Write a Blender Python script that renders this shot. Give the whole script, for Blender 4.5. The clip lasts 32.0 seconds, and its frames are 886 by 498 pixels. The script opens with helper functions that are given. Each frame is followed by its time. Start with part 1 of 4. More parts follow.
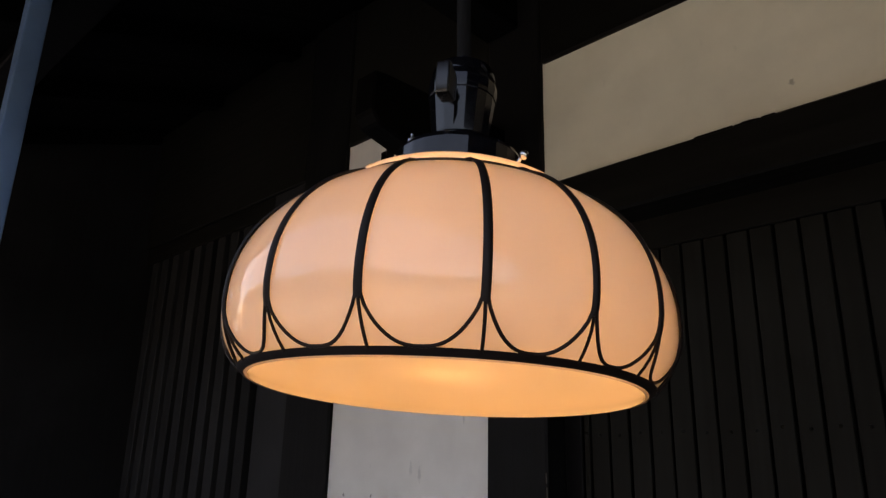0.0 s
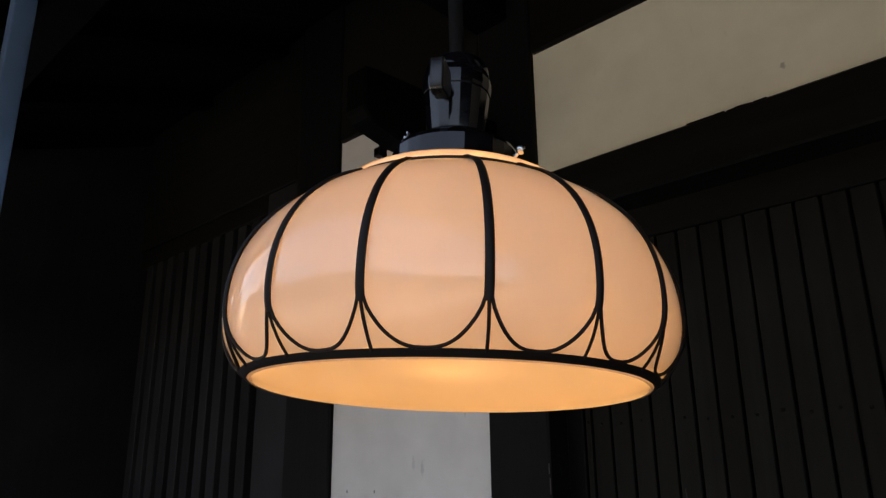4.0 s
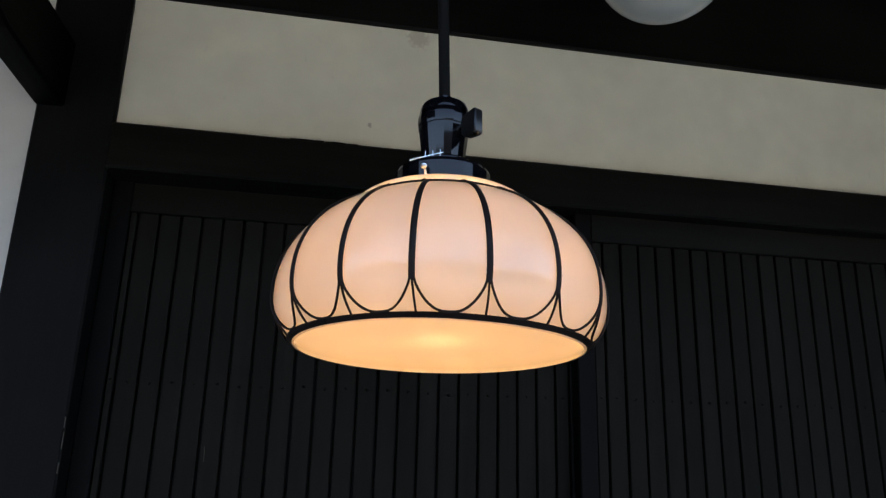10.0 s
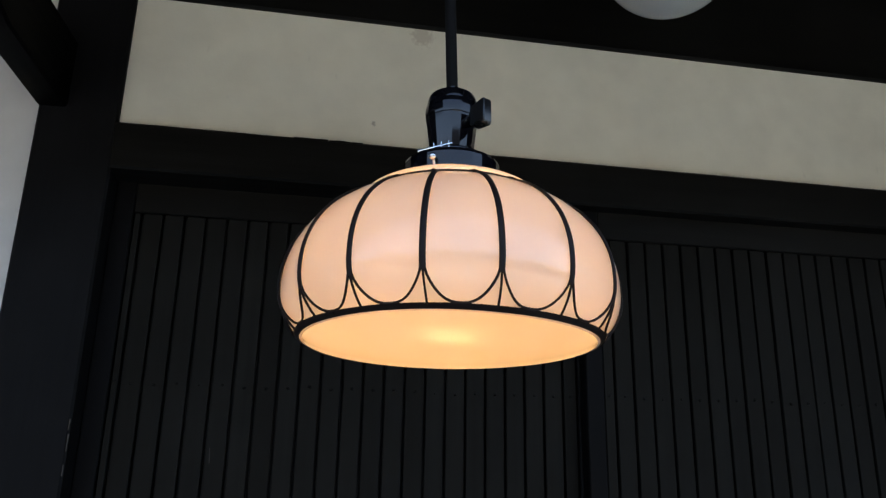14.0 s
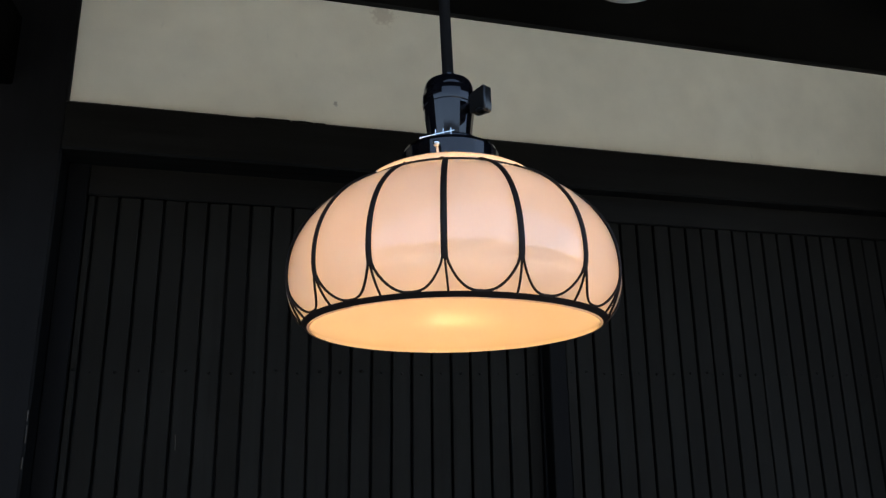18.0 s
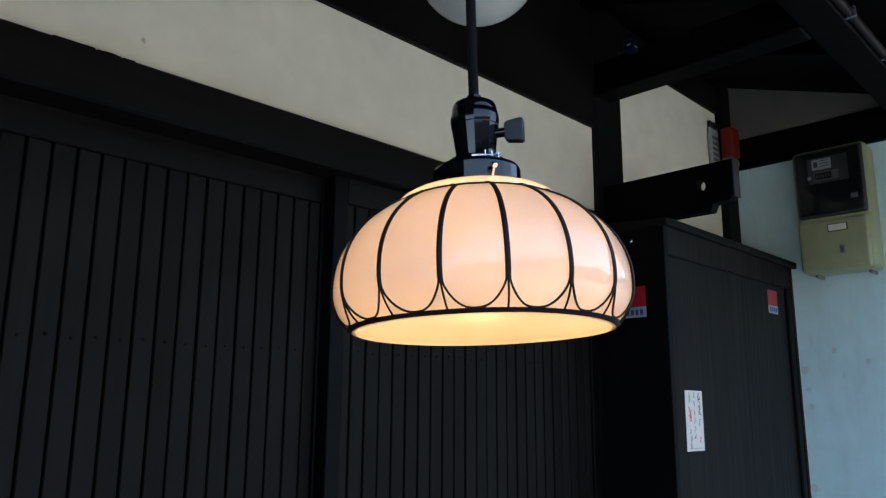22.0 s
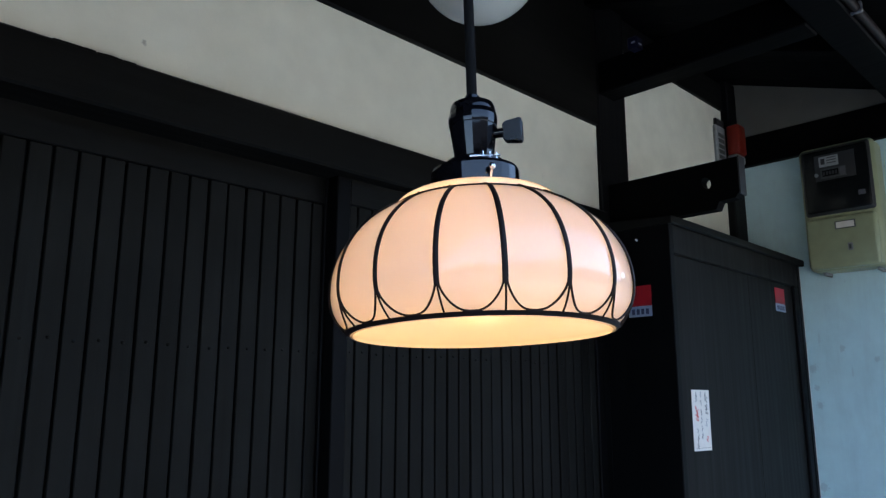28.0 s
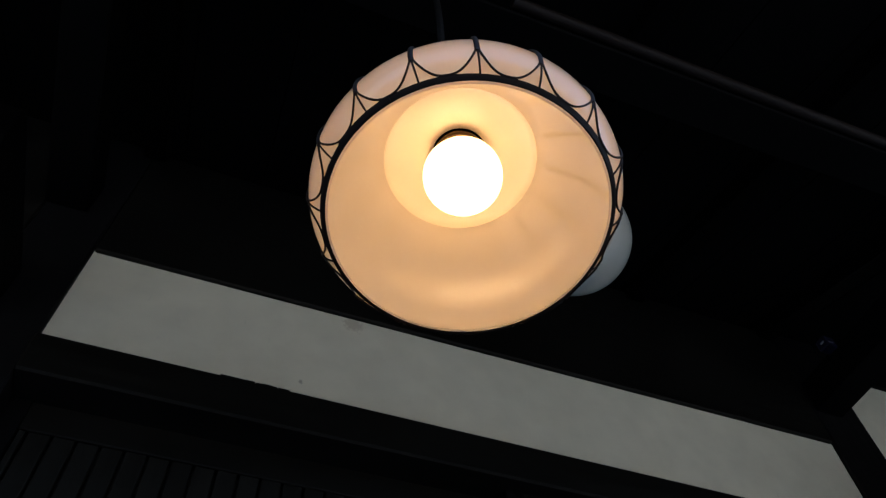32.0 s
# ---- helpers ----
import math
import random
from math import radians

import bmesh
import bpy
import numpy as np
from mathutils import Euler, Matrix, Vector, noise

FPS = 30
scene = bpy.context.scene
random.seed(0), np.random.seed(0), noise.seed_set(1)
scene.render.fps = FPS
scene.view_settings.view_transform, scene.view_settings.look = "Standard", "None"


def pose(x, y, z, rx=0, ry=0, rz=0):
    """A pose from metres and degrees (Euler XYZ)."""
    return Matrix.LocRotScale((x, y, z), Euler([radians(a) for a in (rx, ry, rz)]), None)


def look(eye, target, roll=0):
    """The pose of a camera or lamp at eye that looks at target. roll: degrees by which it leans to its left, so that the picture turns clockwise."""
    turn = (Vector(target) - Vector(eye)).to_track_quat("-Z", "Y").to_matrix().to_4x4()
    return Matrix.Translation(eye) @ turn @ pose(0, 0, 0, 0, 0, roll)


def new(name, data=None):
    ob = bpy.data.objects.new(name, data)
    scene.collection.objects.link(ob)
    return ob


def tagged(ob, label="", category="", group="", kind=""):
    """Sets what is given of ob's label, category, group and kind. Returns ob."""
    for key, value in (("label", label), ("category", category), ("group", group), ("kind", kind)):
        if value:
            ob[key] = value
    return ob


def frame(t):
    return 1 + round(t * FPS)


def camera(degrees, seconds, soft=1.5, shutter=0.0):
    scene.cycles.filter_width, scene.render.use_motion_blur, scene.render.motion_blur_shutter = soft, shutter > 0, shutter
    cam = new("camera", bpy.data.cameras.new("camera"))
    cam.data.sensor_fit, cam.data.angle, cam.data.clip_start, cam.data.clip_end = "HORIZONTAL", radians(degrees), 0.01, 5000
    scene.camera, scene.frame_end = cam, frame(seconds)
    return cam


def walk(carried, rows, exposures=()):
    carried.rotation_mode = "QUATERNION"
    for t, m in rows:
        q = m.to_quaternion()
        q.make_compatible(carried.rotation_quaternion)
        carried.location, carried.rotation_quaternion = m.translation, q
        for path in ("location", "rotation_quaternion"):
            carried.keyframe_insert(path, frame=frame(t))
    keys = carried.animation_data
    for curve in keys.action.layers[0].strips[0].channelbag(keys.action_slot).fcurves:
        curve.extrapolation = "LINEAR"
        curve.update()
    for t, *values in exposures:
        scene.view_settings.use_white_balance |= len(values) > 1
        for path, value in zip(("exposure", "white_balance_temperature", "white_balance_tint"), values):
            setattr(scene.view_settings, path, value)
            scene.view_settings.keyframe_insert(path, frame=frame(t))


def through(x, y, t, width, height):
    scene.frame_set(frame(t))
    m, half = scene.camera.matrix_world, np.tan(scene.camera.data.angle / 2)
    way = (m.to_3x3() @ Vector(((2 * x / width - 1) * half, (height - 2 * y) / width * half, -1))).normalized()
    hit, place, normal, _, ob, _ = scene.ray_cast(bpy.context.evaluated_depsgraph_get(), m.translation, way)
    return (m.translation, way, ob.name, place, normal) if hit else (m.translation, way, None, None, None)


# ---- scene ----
cam = camera(62.81, 32.0, soft=1.35)
# seconds, eye x y z, turns about x y z
ROWS = [
    (0, 0.2833, -0.2939, 1.4078, 107.58, -1.28, 44.06),
    (0.5, 0.278, -0.292, 1.406, 107.94, -0.95, 44.03),
    (1, 0.2833, -0.2988, 1.4072, 107.89, -0.96, 44.14),
    (1.5, 0.286, -0.303, 1.407, 107.73, -0.48, 44.08),
    (2, 0.2802, -0.2967, 1.4064, 107.72, -0.48, 43.91),
    (2.5, 0.2823, -0.2969, 1.4113, 107.36, 0.22, 44.27),
    (4.5, 0.28, -0.2932, 1.4113, 106.98, 0.6, 44.17),
    (5, 0.2781, -0.2854, 1.4072, 107.33, 0.11, 43.86),
    (5.5, 0.2611, -0.2879, 1.4111, 106.59, 0.21, 43.12),
    (6, 0.2195, -0.3085, 1.4039, 105.43, 1.37, 34.61),
    (6.5, 0.1647, -0.3381, 1.3836, 107.71, 1.4, 27.33),
    (7, 0.1026, -0.4499, 1.3815, 107.61, 1.25, 15.17),
    (7.5, 0.0219, -0.4781, 1.387, 105.75, 0.81, 5.35),
    (8, -0.0466, -0.5108, 1.3864, 105.37, 0.91, -3.61),
    (8.5, -0.0758, -0.5294, 1.3857, 104.77, 2.12, -7.39),
    (9, -0.099, -0.5261, 1.3793, 105.58, 0.47, -10.48),
    (9.5, -0.1097, -0.5347, 1.3807, 105.46, -0.34, -11.46),
    (10, -0.0946, -0.5377, 1.3791, 105.77, -1.39, -10.48),
    (10.5, -0.104, -0.53, 1.378, 105.94, -1.83, -10.19),
    (11, -0.1029, -0.5249, 1.3771, 105.92, -2.02, -10.02),
    (11.5, -0.095, -0.523, 1.377, 105.85, -2.02, -9.82),
    (12, -0.0992, -0.5219, 1.3764, 105.94, -1.76, -9.94),
    (12.5, -0.099, -0.523, 1.373, 106.15, -1.73, -10.39),
    (13, -0.0884, -0.5265, 1.3768, 105.83, -1.48, -9.51),
    (13.5, -0.0978, -0.5265, 1.3752, 105.88, -1.27, -9.98),
    (14, -0.0973, -0.5254, 1.374, 105.99, -1.03, -10.15),
    (14.5, -0.0917, -0.5251, 1.3737, 106.12, -1.09, -9.89),
    (16.5, -0.1004, -0.5417, 1.3764, 105.81, -0.05, -10.09),
    (17, -0.0989, -0.5416, 1.3772, 105.85, -0.02, -10.06),
    (17.5, -0.1186, -0.5424, 1.3774, 105.82, -0.32, -11.24),
    (18, -0.147, -0.5218, 1.3793, 104.2, 0.75, -14.72),
    (18.5, -0.1632, -0.4525, 1.3797, 105.43, 0.27, -18.47),
    (19, -0.1852, -0.4129, 1.3991, 103.54, 1.56, -24.13),
    (19.5, -0.2882, -0.4231, 1.4048, 102.66, 1.53, -30.24),
    (20, -0.3757, -0.4198, 1.4057, 101.32, 1.34, -37.71),
    (20.5, -0.434, -0.404, 1.4024, 101.19, 1.25, -42.16),
    (21, -0.4589, -0.3935, 1.404, 101.05, 0.72, -44.49),
    (21.5, -0.4614, -0.4029, 1.3992, 101.12, 0.13, -45.45),
    (22, -0.4584, -0.4078, 1.4015, 101.37, -0.34, -45.3),
    (22.5, -0.4589, -0.4068, 1.4036, 101.26, -0.72, -45.18),
    (23, -0.4551, -0.403, 1.403, 101.15, -1.17, -45.24),
    (23.5, -0.4567, -0.4089, 1.403, 101.23, -1.02, -44.83),
    (24, -0.4579, -0.41, 1.4043, 101.35, -0.84, -44.88),
    (24.5, -0.4555, -0.4101, 1.4018, 101.37, -0.73, -44.74),
    (25, -0.4516, -0.4087, 1.4049, 101.09, -0.74, -44.78),
    (25.5, -0.4566, -0.4115, 1.4034, 101.17, -0.49, -44.79),
    (27.5, -0.452, -0.4192, 1.4011, 101.56, 0.1, -44.49),
    (28, -0.4494, -0.4092, 1.4051, 101.3, -0.09, -44.69),
    (28.5, -0.4458, -0.4138, 1.4016, 101.41, -0.21, -44.5),
    (29, -0.4123, -0.3934, 1.3723, 102.34, -0, -44.26),
    (29.5, -0.3004, -0.4028, 1.3123, 108.01, -0.62, -36.6),
    (30, -0.2007, -0.4218, 1.254, 116.41, -1.92, -25.77),
    (30.5, -0.1666, -0.3749, 1.1247, 128.08, -0.94, -21.12),
    (31, -0.1731, -0.3451, 1.0138, 136.84, 0.66, -21.61),
    (31.5, -0.1489, -0.3296, 0.9794, 142.29, 1.6, -22.09),
    (32, -0.1347, -0.2661, 0.9847, 145.48, 1.64, -20.48),
]
# stops over time: the clip's camera is darker at first and when it looks up
EXPOSURES = [
    (0.0, 2.15, 9250, 23), (2.5, 2.15, 9150, 22), (5.0, 2.15, 8650, 18), (5.5, 2.15, 8600, 18), (6.0, 2.1, 8300, 16), (7.0, 2.0, 7500, 12), (8.0, 2.13, 7100, 10), (9.0, 2.38, 7100, 12), (10.0, 2.5, 7000, 12), (17.5, 2.59, 7000, 12),
    (19.0, 2.53, 7000, 12), (20.0, 2.58, 6850, 11), (21.0, 2.74, 6600, 10), (22.0, 2.88, 6600, 10), (25.5, 2.92, 6500, 10), (28.0, 2.92, 6150, 11), (28.5, 2.92, 6100, 11), (30.0, 2.75, 5900, 11), (30.5, 2.5, 5950, 11), (31.0, 2.22, 6050, 12),
    (32.0, 1.85, 6350, 12),
]
walk(cam, [(t, pose(x, y, z, rx, ry, rz)) for t, x, y, z, rx, ry, rz in ROWS], EXPOSURES)

# ---- light ----
SUN_EL, SUN_AZ = 58, 14          # high sun behind the house: the front is in shade, the street and the houses across it are lit
world = bpy.data.worlds.new("sky")
scene.world = world
world.use_nodes = True
wt = world.node_tree
sky = wt.nodes.new("ShaderNodeTexSky")
sky.sky_type, sky.sun_disc = "NISHITA", False
sky.sun_elevation, sky.sun_rotation = radians(SUN_EL), radians(SUN_AZ)
wt.links.new(sky.outputs[0], wt.nodes["Background"].inputs[0])
wt.nodes["Background"].inputs[1].default_value = 0.15
sun = new("sun", bpy.data.lights.new("sun", "SUN"))
sun.data.energy, sun.data.angle, sun.data.color = 2.6, radians(0.5), (1.0, 0.96, 0.91)
SUN_DIR = Vector((math.sin(radians(SUN_AZ)) * math.cos(radians(SUN_EL)), math.cos(radians(SUN_AZ)) * math.cos(radians(SUN_EL)), math.sin(radians(SUN_EL))))
sun.matrix_world = look(SUN_DIR * 20, (0, 0, 0))


# ---- materials ----
class Mat:
    """A node material with short wiring helpers."""

    def __init__(self, name, rough=0.6, metal=0.0, spec=0.5):
        self.m = bpy.data.materials.new(name)
        self.m.use_nodes = True
        self.t = self.m.node_tree
        self.b = self.t.nodes["Principled BSDF"]
        self.b.inputs["Roughness"].default_value = rough
        self.b.inputs["Metallic"].default_value = metal
        self.b.inputs["Specular IOR Level"].default_value = spec

    def node(self, kind, **sets):
        n = self.t.nodes.new(kind)
        for k, v in sets.items():
            n.inputs[k.replace("_", " ")].default_value = v
        return n

    def link(self, a, b):
        self.t.links.new(a, b)

    def coords(self, scale=(1, 1, 1)):
        tc, mp = self.t.nodes.new("ShaderNodeTexCoord"), self.t.nodes.new("ShaderNodeMapping")
        geo = self.t.nodes.new("ShaderNodeNewGeometry")
        self.link(geo.outputs["Position"], mp.inputs["Vector"])
        mp.inputs["Scale"].default_value = scale
        return mp.outputs["Vector"]

    def noise(self, scale, detail=4.0, rough=0.55, stretch=(1, 1, 1)):
        n = self.node("ShaderNodeTexNoise", Scale=scale, Detail=detail, Roughness=rough)
        self.link(self.coords(stretch), n.inputs["Vector"])
        return n.outputs["Fac"]

    def ramp(self, fac, stops):
        r = self.t.nodes.new("ShaderNodeValToRGB")
        r.color_ramp.elements[0].position, r.color_ramp.elements[0].color = stops[0][0], (*stops[0][1], 1)
        r.color_ramp.elements[1].position, r.color_ramp.elements[1].color = stops[-1][0], (*stops[-1][1], 1)
        for p, c in stops[1:-1]:
            r.color_ramp.elements.new(p).color = (*c, 1)
        self.link(fac, r.inputs["Fac"])
        return r.outputs["Color"]

    def mix(self, fac, a, b, blend="MIX"):
        m = self.t.nodes.new("ShaderNodeMix")
        m.data_type, m.blend_type = "RGBA", blend
        for v, s in ((fac, 0), (a, 6), (b, 7)):
            if isinstance(v, (int, float)):
                m.inputs[s].default_value = v
            elif isinstance(v, tuple):
                m.inputs[s].default_value = (*v, 1)
            else:
                self.link(v, m.inputs[s])
        return m.outputs[2]

    def rng(self, fac, a, b, lo, hi):
        r = self.node("ShaderNodeMapRange")
        for i, v in enumerate((a, b, lo, hi)):
            r.inputs[i + 1].default_value = v
        self.link(fac, r.inputs[0])
        return r.outputs[0]

    def random(self):
        return self.t.nodes.new("ShaderNodeObjectInfo").outputs["Random"]

    def color(self, socket):
        if isinstance(socket, tuple):
            self.b.inputs["Base Color"].default_value = (*socket, 1)
        else:
            self.link(socket, self.b.inputs["Base Color"])
        return self

    def rough(self, socket):
        self.link(socket, self.b.inputs["Roughness"])
        return self

    def bump(self, fac, strength, distance=0.002):
        n = self.node("ShaderNodeBump", Strength=strength, Distance=distance)
        self.link(fac, n.inputs["Height"])
        self.link(n.outputs["Normal"], self.b.inputs["Normal"])
        return self


def wood(name, base, stretch, rough=0.5, spread=0.5, spec=0.11, relief=0.35):
    """Dark-stained timber: streaks along the grain, dusty blotches, each piece a little different."""
    m = Mat(name, rough, spec=spec)
    streak = m.noise(70, 5, 0.6, stretch)
    blotch = m.noise(5, 3, 0.5)
    lo, hi = tuple(c * (1 - spread) for c in base), tuple(c * (1 + spread) for c in base)
    col = m.ramp(streak, [(0.3, lo), (0.7, hi)])
    dust = tuple(c * 2.2 + 0.0008 for c in base)
    col = m.mix(m.rng(blotch, 0.45, 0.75, 0.0, 0.45), col, dust)
    tone = m.rng(m.random(), 0, 1, 0.75, 1.25)
    val = m.node("ShaderNodeHueSaturation")
    m.link(tone, val.inputs["Value"])
    m.link(col, val.inputs["Color"])
    m.color(val.outputs[0])
    m.rough(m.rng(streak, 0.2, 0.8, rough - 0.1, rough + 0.14))
    m.bump(streak, relief, 0.0012)
    return m.m


def plaster(name, base, stain, stain_amount, marks=(), runs=0.0):
    """Plaster with faint clouds and specks; marks = (place, radius, stretch along z, strength, colour)."""
    m = Mat(name, 0.9, spec=0.2)
    fine, mid, big = m.noise(260, 3), m.noise(14, 4), m.noise(2.2, 4, 0.6)
    col = m.ramp(mid, [(0.3, tuple(c * 0.94 for c in base)), (0.7, tuple(min(1, c * 1.04) for c in base))])
    col = m.mix(m.rng(big, 0.5, 0.8, 0.0, stain_amount), col, stain)
    spot = m.noise(32, 2, 0.7, (1, 1, 0.45))
    col = m.mix(m.rng(spot, 0.73, 0.79, 0.0, 0.5 * stain_amount), col, (0.16, 0.17, 0.16))
    if runs:                                 # dirt that rain has drawn down the wall
        run = m.noise(15, 5, 0.7, (1, 1, 0.12))
        col = m.mix(m.rng(run, 0.5, 0.78, 0.0, runs), col, tuple(c * 0.55 for c in stain))
        scuff = m.noise(7, 5, 0.7, (1, 1, 0.6))
        col = m.mix(m.rng(scuff, 0.53, 0.70, 0.0, runs), col, tuple(min(1, c * 1.25) for c in base))
    rag = m.noise(140, 3, 0.6)
    for place, radius, tall, strength, tint in marks:
        mp = m.t.nodes.new("ShaderNodeVectorMath")
        mp.operation = "SUBTRACT"
        m.link(m.coords((1, 1, 1 / tall)), mp.inputs[0])
        mp.inputs[1].default_value = (place[0], place[1], place[2] / tall)
        ln = m.t.nodes.new("ShaderNodeVectorMath")
        ln.operation = "LENGTH"
        m.link(mp.outputs[0], ln.inputs[0])
        mul = m.node("ShaderNodeMath")
        mul.operation = "MULTIPLY"
        m.link(ln.outputs["Value"], mul.inputs[0])
        m.link(m.rng(rag, 0.25, 0.75, 0.5, 1.7), mul.inputs[1])
        col = m.mix(m.rng(mul.outputs[0], radius * 0.55, radius, strength, 0.0), col, tint)
    m.color(col)
    m.bump(fine, 0.25, 0.0008)
    return m.m


DARK, DUST, RUST = (0.05, 0.05, 0.05), (0.25, 0.26, 0.26), (0.20, 0.13, 0.08)
BAND_MARKS = [((-0.016, 0.741, 1.981), 0.0045, 1.5, 0.45, DARK), ((0.072, 0.741, 2.18), 0.026, 1.0, 0.3, RUST), ((-0.141, 0.741, 1.930), 0.010, 0.6, 0.8, DARK), ((-0.088, 0.741, 1.930), 0.008, 0.6, 0.8, DARK)]
WEST_MARKS = [((x, 0.741, z), 0.0036, 1.5, 0.6, DARK) for x, z in ((-0.664, 1.538), (-0.665, 1.775), (-0.974, 1.656), (-1.015, 1.370), (-0.925, 1.371))]
WEST_MARKS += [((-0.783, 0.741, 1.415), 0.0055, 3.2, 0.35, DUST), ((-0.808, 0.741, 1.425), 0.005, 3.2, 0.25, DUST), ((-0.667, 0.741, 1.515), 0.003, 3.0, 0.35, DUST)]
WEST_MARKS += [((-0.737 + 0.021 * k, 0.741, 1.355 - 0.0022 * k), 0.0040, 0.8, 0.6, DARK) for k in range(7)]
SIDE_MARKS = [((2.32, y, z), r, t, 0.3, DUST) for y, z, r, t in ((0.522, 1.496, 0.016, 1.3), (0.514, 1.427, 0.013, 1.0), (0.42, 1.563, 0.012, 1.4), (0.316, 1.522, 0.012, 1.0), (0.51, 1.369, 0.014, 1.2), (0.523, 1.092, 0.018, 1.2))]
SIDE_MARKS += [((2.32, 0.492, 1.60), 0.006, 5.0, 0.18, DUST), ((2.32, 0.395, 1.48), 0.004, 6.0, 0.2, DUST)]
# darker copy of POST's timber: shade of the door recess is in its colour
WOOD_V = wood("dark_timber_shaded", (0.0016, 0.0016, 0.0017), (1, 1, 0.04), 0.55, 0.5, 0.09)
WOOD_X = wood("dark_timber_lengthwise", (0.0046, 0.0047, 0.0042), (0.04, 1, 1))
# timber under the eave: its shade is put into a colour darker than WOOD_X
WOOD_EAVE = wood("dark_timber_eave_shade", (0.0009, 0.0009, 0.0009), (1, 0.04, 1), 0.6, 0.5, 0.05)
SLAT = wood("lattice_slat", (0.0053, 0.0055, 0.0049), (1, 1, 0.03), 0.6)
WOOD_X.node_tree.nodes["Principled BSDF"].inputs["Specular Tint"].default_value = (1.0, 0.92, 0.80, 1)
SLAT.node_tree.nodes["Principled BSDF"].inputs["Specular Tint"].default_value = (1.0, 0.92, 0.78, 1)
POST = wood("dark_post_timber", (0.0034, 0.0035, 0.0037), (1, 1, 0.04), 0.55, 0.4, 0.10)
WING = wood("dark_wing_board", (0.0080, 0.0082, 0.0086), (1, 1, 0.04), 0.6, 0.3, 0.10)
SLAT_W = wood("weathered_window_slat", (0.0105, 0.0108, 0.0112), (1, 1, 0.03), 0.6, 0.3)
BOARD_W = wood("weathered_frame_board", (0.014, 0.0145, 0.0155), (1, 1, 0.03), 0.55, 0.2, 0.11, 0.1)
# the soffit's near-black holds the shade under the eave too
SOFFIT = wood("soffit_board_shaded", (0.0012, 0.0012, 0.0012), (1, 0.04, 1), 0.8, 0.4, 0.08)
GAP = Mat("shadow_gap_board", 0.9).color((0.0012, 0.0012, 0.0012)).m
PLASTER = plaster("plaster", (0.66, 0.645, 0.52), (0.55, 0.535, 0.42), 0.2)
PLASTER_BAND = plaster("plaster_band", (0.66, 0.645, 0.52), (0.55, 0.535, 0.42), 0.2, BAND_MARKS)
PLASTER_L = plaster("plaster_weathered", (0.62, 0.62, 0.58), (0.44, 0.43, 0.38), 0.4, WEST_MARKS)
WALL_PAINT = plaster("pale_wall_paint", (0.54, 0.71, 0.69), (0.43, 0.55, 0.53), 0.5, SIDE_MARKS, 0.2)
# gable plaster, with the shade of rail and roof put into a dark colour
GABLE_SHADE = plaster("gable_plaster_shaded", (0.11, 0.105, 0.088), (0.085, 0.082, 0.068), 0.5)
FAR_WALL = plaster("far_house_wall", (0.075, 0.065, 0.055), (0.05, 0.045, 0.04), 0.5)
FOUNDATION = plaster("paving", (0.26, 0.265, 0.255), (0.20, 0.20, 0.195), 0.6)


def simple(name, color, rough=0.5, metal=0.0, spec=0.5, wear=0.15, scale=60):
    m = Mat(name, rough, metal, spec)
    n = m.noise(scale, 4)
    m.color(m.ramp(n, [(0.3, tuple(c * (1 - wear) for c in color)), (0.7, tuple(min(1, c * (1 + wear)) for c in color))]))
    m.rough(m.rng(n, 0.2, 0.8, max(0.02, rough - 0.06), rough + 0.06))
    return m.m


PANEL = wood("painted_dark_board", (0.0066, 0.0062, 0.0057), (1, 1, 0.03), 0.5, 0.10, 0.125, 0.05)
PANEL.node_tree.nodes["Principled BSDF"].inputs["Specular Tint"].default_value = (1.0, 0.88, 0.72, 1)
BAKELITE = simple("black_bakelite", (0.003, 0.003, 0.004), 0.07, spec=0.32)
KNOB = simple("matt_black_knob", (0.006, 0.006, 0.006), 0.3)
CORD = simple("black_woven_cord", (0.005, 0.005, 0.005), 0.85, 0.0, 0.1, scale=900)
WIRE = simple("dark_bronze_wire", (0.010, 0.007, 0.006), 0.55, 0.0, 0.15, scale=200)
CHROME = simple("nickel_screw", (0.75, 0.74, 0.72), 0.18, 1.0, wear=0.05)
BRASS = simple("brass", (0.55, 0.36, 0.13), 0.25, 1.0)
BRONZE = simple("brown_bronze", (0.30, 0.17, 0.07), 0.35, 0.9)
BRONZE_DARK = simple("dark_bronze", (0.07, 0.042, 0.02), 0.3, 0.8)
LAMP_BASE = simple("white_lamp_base", (0.7, 0.66, 0.6), 0.4)
WORN = simple("worn_bare_wood", (0.045, 0.036, 0.026), 0.7)
STEEL = simple("dull_steel", (0.10, 0.10, 0.11), 0.5, 0.3)
RED = simple("red_print", (0.34, 0.012, 0.020), 0.35, wear=0.06)
LABEL = simple("pale_label", (0.27, 0.32, 0.40), 0.4, wear=0.05)
INK = simple("blue_black_ink", (0.03, 0.04, 0.09), 0.5)
PAPER = simple("white_paper", (0.68, 0.63, 0.55), 0.7, wear=0.04)
TAG = simple("dark_blue_plastic", (0.004, 0.005, 0.018), 0.4, spec=0.2)
INK_RED = simple("red_ink", (0.6, 0.06, 0.06), 0.6)
INK_GREY = simple("grey_ink", (0.06, 0.07, 0.06), 0.6)
METER = simple("meter_housing", (0.27, 0.29, 0.16), 0.4, wear=0.08, scale=20)
METER_DARK = simple("dark_meter_window", (0.006, 0.007, 0.007), 0.12, spec=0.2)
METER_INNER = simple("dim_meter_register", (0.016, 0.017, 0.017), 0.5)
PLATE = simple("meter_plate", (0.26, 0.27, 0.26), 0.35)
